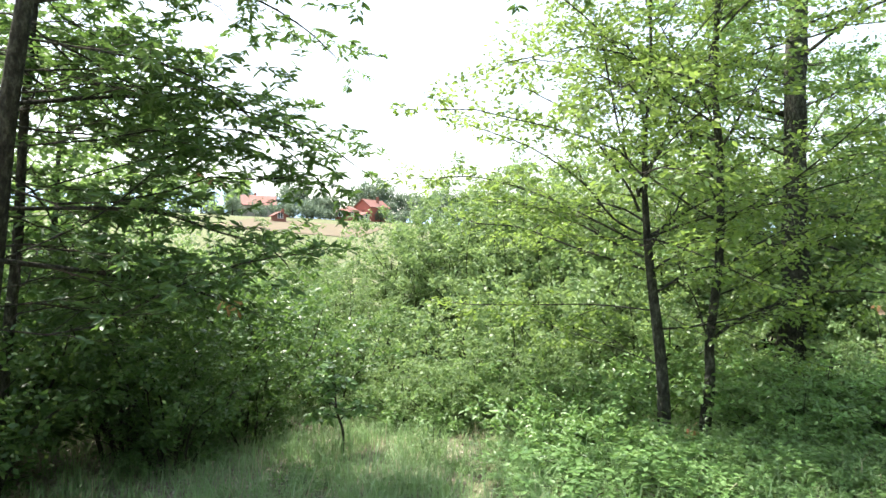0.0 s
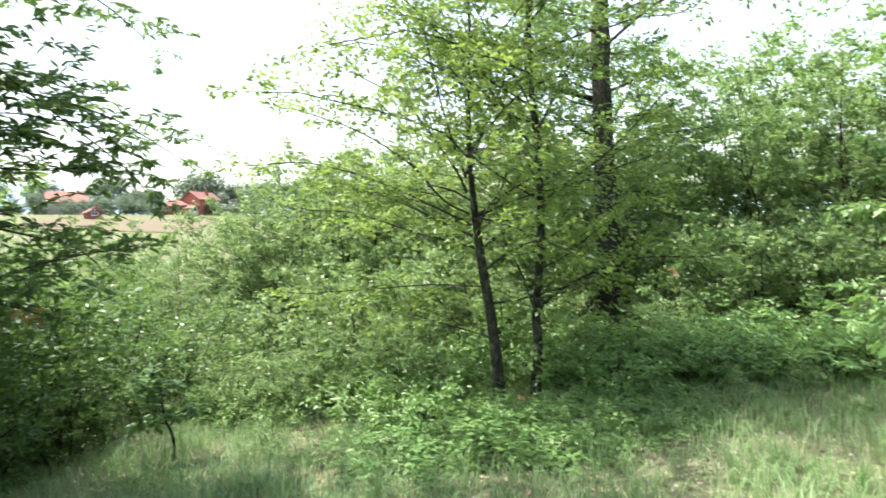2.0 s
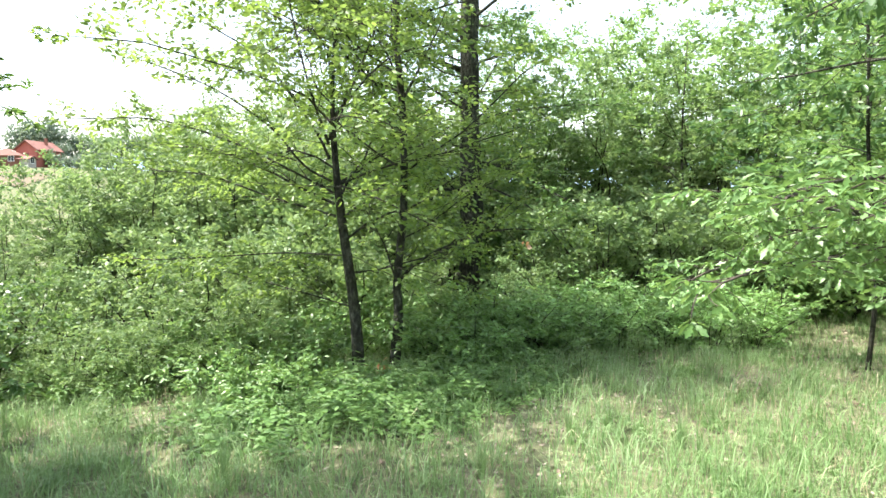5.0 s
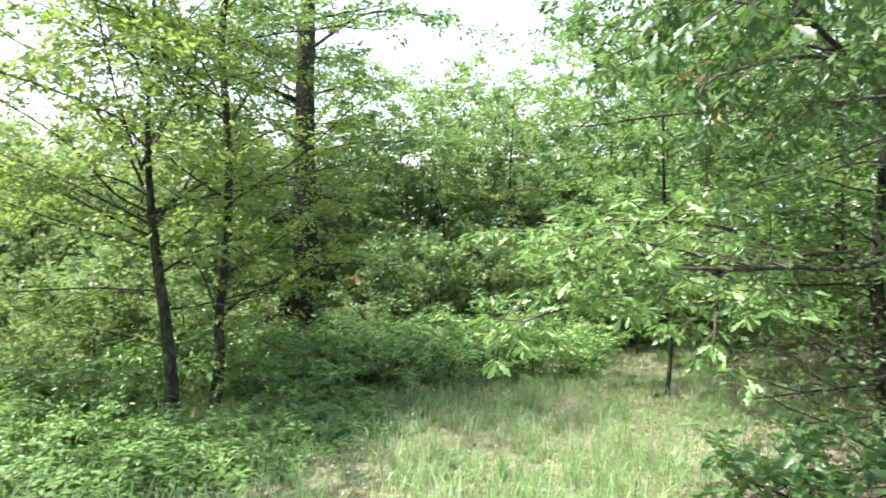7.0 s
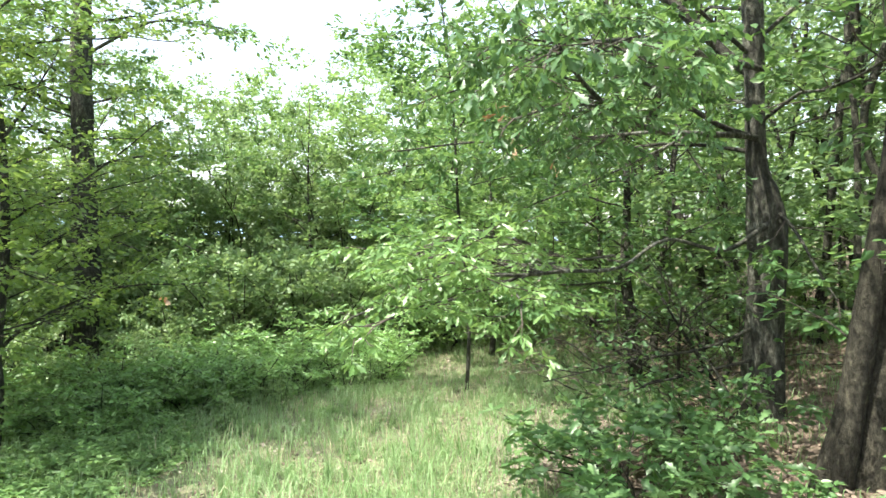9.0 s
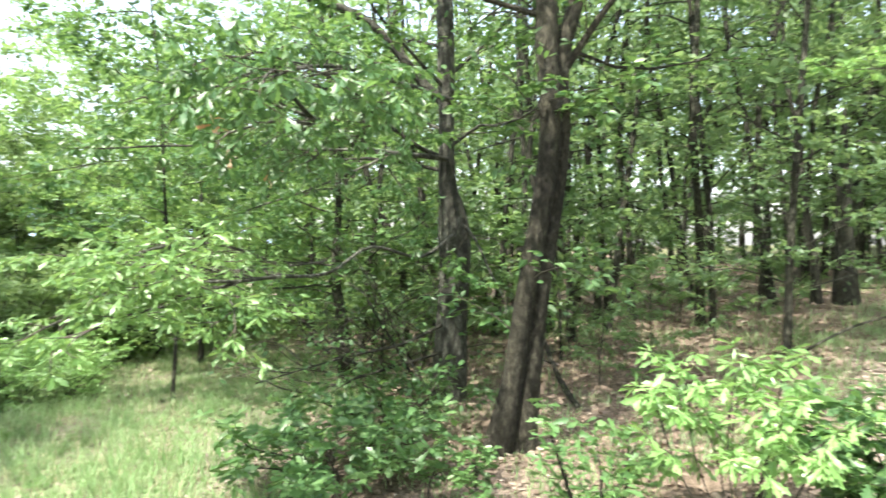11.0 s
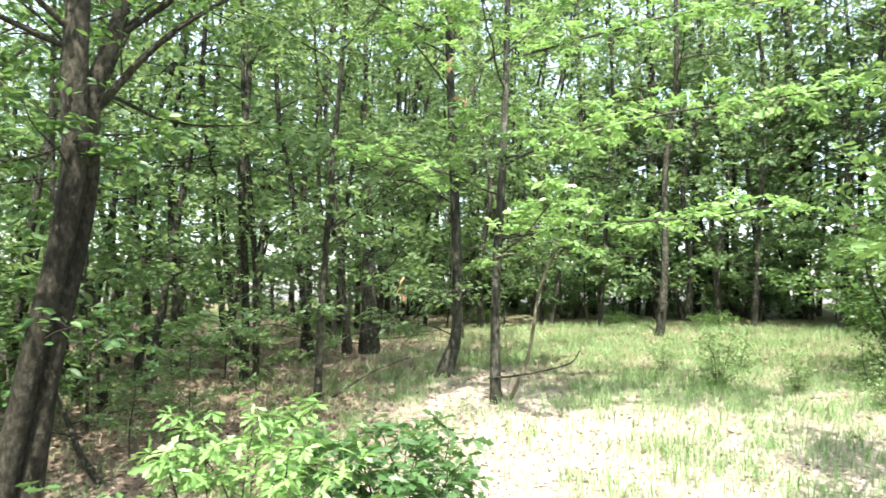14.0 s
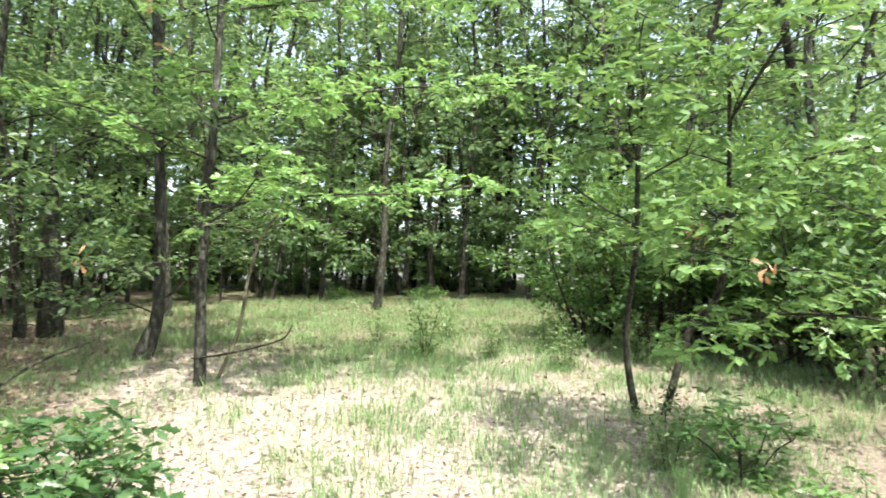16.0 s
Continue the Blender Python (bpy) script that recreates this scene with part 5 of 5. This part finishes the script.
def grassy(x, y):
    n = 0.72 + 1.1 * noise.noise((x * 0.6, y * 0.6, 1.0)) + 1.6 * noise.noise((x * 2.3, y * 2.3, 5.0))
    share = grass_share(x, y)
    return max(0.02, 0.3 * share, min(1.0, 1.4 * share * n))


def grass_field(tufts, seed, mat, label, tall):
    rng = np.random.default_rng(seed)
    at = scatter(tufts, rng, grassy)
    V, F = [], []
    for x, y in at:
        z = float(ground_z(x, y)) + bumps(x, y)
        h0 = tall * (0.07 + (0.24 if x < 0.6 * y + 3.0 else 0.11) * rng.uniform() ** 2)
        for _ in range(6):
            a, t = rng.uniform(0, 6.283), rng.uniform(0.1, 1.5)
            h, w = h0 * rng.uniform(0.6, 1.2), rng.uniform(0.0018, 0.0042)
            px, py = x + rng.normal() * 0.06, y + rng.normal() * 0.06
            dx, dy = math.cos(a), math.sin(a)
            i = len(V)
            V += [(px - dy * w, py + dx * w, z - 0.01), (px + dy * w, py - dx * w, z - 0.01),
                  (px + dx * t * h * 0.35 + dy * w * 0.8, py + dy * t * h * 0.35 - dx * w * 0.8, z + h * 0.6), (px + dx * t * h * 0.35 - dy * w * 0.8, py + dy * t * h * 0.35 + dx * w * 0.8, z + h * 0.6),
                  (px + dx * t * h, py + dy * t * h, z + h * (1 - 0.32 * t))]
            F += [(i, i + 1, i + 2, i + 3), (i + 3, i + 2, i + 4)]
    ob = mesh_object("grass", V, F, mat, smooth=False)
    return tagged(ob, label, "grass", kind="stuff")


grass_field(30000, 71, GRASS, "tufts of fresh green grass in the glade", 1.0)
grass_field(2200, 74, STRAW, "dry straw-coloured blades among the grass", 0.8)


def grass_tuft(seed, height, blades):
    """A tuft of long thin blades bending outwards."""
    rng = np.random.default_rng(seed)
    V, F = [], []
    for _ in range(blades):
        a, t, h, w = rng.uniform(0, 6.283), rng.uniform(0.05, 0.55), height * rng.uniform(0.45, 1.0), rng.uniform(0.0016, 0.003)
        dx, dy, r = math.cos(a), math.sin(a), abs(rng.normal()) * 0.03
        i = len(V)
        for f, out in ((0.0, 0.0), (0.4, 0.12), (0.75, 0.45)):
            cx, cy = dx * (r + t * h * out), dy * (r + t * h * out)
            V += [(cx - dy * w * (1 - 0.4 * f), cy + dx * w * (1 - 0.4 * f), h * f - 0.01), (cx + dy * w * (1 - 0.4 * f), cy - dx * w * (1 - 0.4 * f), h * f - 0.01)]
        V.append((dx * (r + t * h), dy * (r + t * h), h * (1 - 0.3 * t)))
        F += [(i, i + 1, i + 3, i + 2), (i + 2, i + 3, i + 5, i + 4), (i + 4, i + 5, i + 6)]
    return tagged(mesh_object("grass_tuft", V, F, GRASS, smooth=False), "tuft of tall thin grass beside the oak scrub", "grass", "tufts of tall grass")


tuft = grass_tuft(75, 0.5, 90)
tuft.location = on_ground(2.53, -1.40)
for k, (x, y, sc) in enumerate([(2.37, -1.74, 1.0), (2.07, -2.22, 0.9), (2.3, -2.0, 0.7), (2.65, -2.3, 0.75), (1.9, -2.9, 0.6), (2.6, -0.95, 0.55), (1.0, -3.4, 0.7), (0.6, -3.6, 0.8), (0.9, -4.2, 0.7), (2.0, 3.4, 0.6), (2.8, 3.6, 0.7), (3.4, 3.2, 0.6), (0.6, 4.1, 0.7), (-0.6, 4.2, 0.7)]):
    placed(tuft, x, y, k * 67, sc, 0.01)


def litter_field(count, seed, weight, mat, label, size):
    rng = np.random.default_rng(seed)
    at = scatter(count, rng, weight, 12.0)
    P = np.array([(x, y, float(ground_z(x, y)) + bumps(x, y) + 0.010) for x, y in at])
    D = np.concatenate([rng.normal(size=(count, 2)), 0.25 * rng.normal(size=(count, 1))], 1)
    ob = leaf_mesh("leaf_litter", P, D, size, CURL, mat, None, rng, 0.6)
    return tagged(ob, label, "leaf litter", kind="stuff")


def strewn(x, y):
    return 0.015 + 0.98 * (1 - min(1.0, 0.6 * grassy(x, y) + 0.3 * grass_share(x, y))) ** 1.5


litter_field(18000, 72, lambda x, y: strewn(x, y) * sunlit_tone(x, y), LITTER, "dry oak leaves strewn over the clearing, coloured pale for sunlight", 0.040)
litter_field(18000, 73, lambda x, y: strewn(x, y) * (1 - 0.9 * sunlit_tone(x, y)), LITTER_BROWN, "brown oak leaves lying under the trees", 0.058)


# ---- village on the far slope ----
PLASTER = surface_material("red_plaster", [(0.3, (0.30, 0.095, 0.068)), (0.7, (0.38, 0.14, 0.10))], 2.0, 0.9, 0.2)
BRICKWORK = surface_material("brick_wall", [(0.3, (0.17, 0.075, 0.052)), (0.7, (0.24, 0.11, 0.078))], 3.0, 0.9, 0.2)
TILE = surface_material("roof_tile", [(0.3, (0.17, 0.080, 0.064)), (0.7, (0.23, 0.115, 0.095))], 2.0, 0.85, 0.3)
CREAM = surface_material("cream_wall", [(0.3, (0.32, 0.30, 0.25)), (0.7, (0.40, 0.38, 0.33))], 2.0, 0.9, 0.1)
DARKGLASS = surface_material("window_glass", [(0.3, (0.03, 0.035, 0.04)), (0.7, (0.06, 0.07, 0.08))], 1.0, 0.2, 0.0)
WHITEPAINT = surface_material("white_paint", [(0.3, (0.72, 0.72, 0.70)), (0.7, (0.82, 0.82, 0.80))], 2.0, 0.6, 0.0)


def block(name, x0, x1, y0, y1, z0, z1, mat, parent, smooth=False):
    v = [(x, y, z) for z in (z0, z1) for x, y in ((x0, y0), (x1, y0), (x1, y1), (x0, y1))]
    f = [(3, 2, 1, 0), (4, 5, 6, 7), (0, 1, 5, 4), (1, 2, 6, 5), (2, 3, 7, 6), (3, 0, 4, 7)]
    return mesh_object(name, v, f, mat, parent, smooth)


def house(name, x, y, turn, w, d, h, rise, wall, label, windows=2, hip=False):
    """A house: walls with gables, a roof with eaves, windows with frames and panes, and a chimney."""
    thing = empty_at(name, on_ground(x, y, 0.3))
    thing.rotation_euler = (0, 0, radians(turn))
    tagged(thing, label, "house")
    a, b = w / 2, d / 2
    top = [(0, -b, h + rise), (0, b, h + rise)] if not hip else []
    v = [(-a, -b, 0), (a, -b, 0), (a, b, 0), (-a, b, 0), (-a, -b, h), (a, -b, h), (a, b, h), (-a, b, h)] + top
    f = [(0, 3, 7, 4), (1, 5, 6, 2), (0, 4, 8, 5, 1), (3, 2, 6, 9, 7)] if not hip else [(0, 3, 7, 4), (1, 5, 6, 2), (0, 4, 5, 1), (3, 2, 6, 7)]
    mesh_object("wall", v, f, wall, thing, False)
    e, t = 0.45, 0.18
    drop = rise / a * e
    if hip:
        q = 0.55 * d / 2
        v = [(-a - e, -b - e, h - 0.1), (a + e, -b - e, h - 0.1), (a + e, b + e, h - 0.1), (-a - e, b + e, h - 0.1), (0, -b + q, h + rise), (0, b - q, h + rise)]
        f = [(0, 1, 4), (1, 2, 5, 4), (2, 3, 5), (3, 0, 4, 5), (3, 2, 1, 0)]
    else:
        v = []
        for yy in (-b - e, b + e):
            v += [(-a - e, yy, h - drop), (0, yy, h + rise), (a + e, yy, h - drop), (-a - e, yy, h - drop + t), (0, yy, h + rise + t), (a + e, yy, h - drop + t)]
        f = [(3, 4, 10, 9), (4, 5, 11, 10), (0, 6, 7, 1), (1, 7, 8, 2), (0, 3, 9, 6), (2, 8, 11, 5), (0, 1, 4, 3), (1, 2, 5, 4), (6, 9, 10, 7), (7, 10, 11, 8)]
    roof = mesh_object("roof", v, f, TILE, thing, False)
    if not hip:
        block("chimney", 0.8, 1.35, 0.6, 1.15, h + rise * 0.5, h + rise + 0.9, BRICKWORK, roof)
    floors = 2 if h > 4.5 else 1
    for fl in range(floors):
        for i in range(windows):
            cx = -a + w * (i + 0.5) / windows
            z0 = 0.95 + fl * 2.7
            win = block("window", cx - 0.6, cx + 0.6, -b - 0.06, -b + 0.02, z0, z0 + 1.3, WHITEPAINT, thing)
            for s in (-1, 1):
                block("pane", cx + s * 0.28 - 0.23, cx + s * 0.28 + 0.23, -b - 0.075, -b - 0.05, z0 + 0.1, z0 + 1.2, DARKGLASS, win)
    return thing


house("house", -18.9, 173.0, -34, 5.0, 7.4, 3.9, 1.8, PLASTER, "two-storey house with red walls and tiled gable roof")
house("house", -24.3, 169.0, -12, 6.0, 5.0, 2.3, 1.5, BRICKWORK, "low brick house with hipped tiled roof", 2, True)
house("house", -47.5, 168.0, 105, 8.5, 8.0, 3.2, 2.5, CREAM, "cream-coloured house with tiled roof behind trees")
house("shed", -36.0, 143.0, 30, 2.6, 2.4, 1.6, 0.7, BRICKWORK, "small brick shed with tiled roof at the field", 1)
house("shed", -20.3, 166.0, 60, 2.4, 2.0, 1.9, 0.5, CREAM, "small white outbuilding beside the red house", 1)


def far_tree(seed, h, r, label, clumps=46):
    rng = np.random.default_rng(seed)
    thing = empty_at("village_tree", (0, 0, 0))
    tagged(thing, label, "tree", "trees of the village")
    w = Wood()
    w.tube([Vector((0, 0, -0.3)), Vector((0.1, 0, h * 0.35)), Vector((0, 0.1, h * 0.7))], [0.4, 0.3, 0.1], 7)
    w.make("trunk", BARK, thing)
    P, D = [], []
    for _ in range(clumps):
        c = rng.normal(size=3)
        c = c / np.linalg.norm(c) * rng.uniform(0.35, 0.95) * np.array([r, r, h * 0.36]) + np.array([0, 0, h * 0.6])
        n = 42
        o = rng.normal(size=(n, 3))
        o = o / np.linalg.norm(o, axis=1, keepdims=True) * r * 0.3 * rng.uniform(0.5, 1.1, (n, 1))
        P.append(c + o)
        D.append(o + rng.normal(size=(n, 3)) * 0.5)
    leaf_mesh("crown", np.concatenate(P), np.concatenate(D), 0.95 if clumps > 20 else 1.6, PLAIN, LEAF_FAR_HAZE, thing, rng, 0.7)
    return thing


ft = far_tree(81, 12.5, 5.4, "large round tree behind the village houses")
ft.location = on_ground(-18.5, 184.0)
for x, y, s in [(-23.5, 190, 0.9), (-41.0, 178, 0.85), (-33.5, 178, 0.6), (-36, 172, 0.45), (-11, 186, 0.75), (-6, 182, 0.7), (-56, 178, 0.8), (-47, 168, 0.45), (-40, 165, 0.4), (-63, 170, 0.7), (-30.5, 176, 0.55), (0, 185, 0.8), (8, 188, 0.9), (-75, 175, 1.0), (-50, 155, 0.4), (-15, 178, 0.5)]:
    placed(ft, x, y, RND.uniform(0, 360), s, 0.2)

vb = far_tree(82, 12.5, 6.5, "leafy bush among the village gardens", 14)
vb["category"], vb["group"] = "bush", "bushes of the village"
vb.name = "village_bush"
vb.location = on_ground(-46.0, 160.0)
vb.scale = (0.3, 0.3, 0.3)
for x, y, s in [(-55, 158, 0.30), (-51, 160, 0.34), (-44, 158, 0.30), (-41, 161, 0.36), (-37.5, 160, 0.36), (-34, 162, 0.40), (-31, 163, 0.34), (-28.5, 166, 0.30), (-13.5, 168, 0.28), (-10, 172, 0.36), (-6, 172, 0.4), (-30, 178, 0.5), (-35, 176, 0.5)]:
    placed(vb, x, y, x * 31, s, 0.9)
for k in range(34):
    placed(vb, -88 + 3.4 * k + 2 * math.sin(k * 2.1), 176 + 6 * math.sin(k * 1.7), k * 47, 0.26 + 0.12 * (k * 0.37 % 1), 0.9)

FIELD = surface_material("ploughed_field", [(0.3, (0.095, 0.076, 0.045)), (0.7, (0.13, 0.105, 0.065))], 0.5, 0.95, 0.2)


def field():
    v, f = [], []
    for i in range(13):
        for j in range(9):
            x, y = -44 + i * 2.4 + 0.22 * j, 118 + j * 3.6
            v.append((x, y, float(ground_z(x, y)) + 0.12))
    for i in range(12):
        for j in range(8):
            a = i * 9 + j
            f.append((a, a + 9, a + 10, a + 1))
    return tagged(mesh_object("field", v, f, FIELD), "bare tan field strip below the village", "field", kind="structure")


field()
# Blue-grey base colour paints the aerial haze over the wooded hills.
HILLS = surface_material("hazed_hills", [(0.3, (0.16, 0.24, 0.34)), (0.7, (0.22, 0.30, 0.40))], 0.004, 1.0, 0.0)


def hills():
    v, f = [], []
    for i in range(81):
        b = radians(-60 + i * 1.6)
        z = 150 + 70 * noise.noise((i * 0.13, 0, 2.2)) + 25 * noise.noise((i * 0.5, 0, 9.2)) + (60 if i < 32 else 0)
        x, y = 2700 * math.sin(b), 2700 * math.cos(b)
        v += [(x * 0.85, y * 0.85, 0), (x, y, z), (x * 1.05, y * 1.05, 0)]
    for i in range(80):
        a = 3 * i
        f += [(a, a + 3, a + 4, a + 1), (a + 1, a + 4, a + 5, a + 2)]
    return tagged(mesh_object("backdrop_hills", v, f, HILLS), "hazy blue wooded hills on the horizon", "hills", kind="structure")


hills()
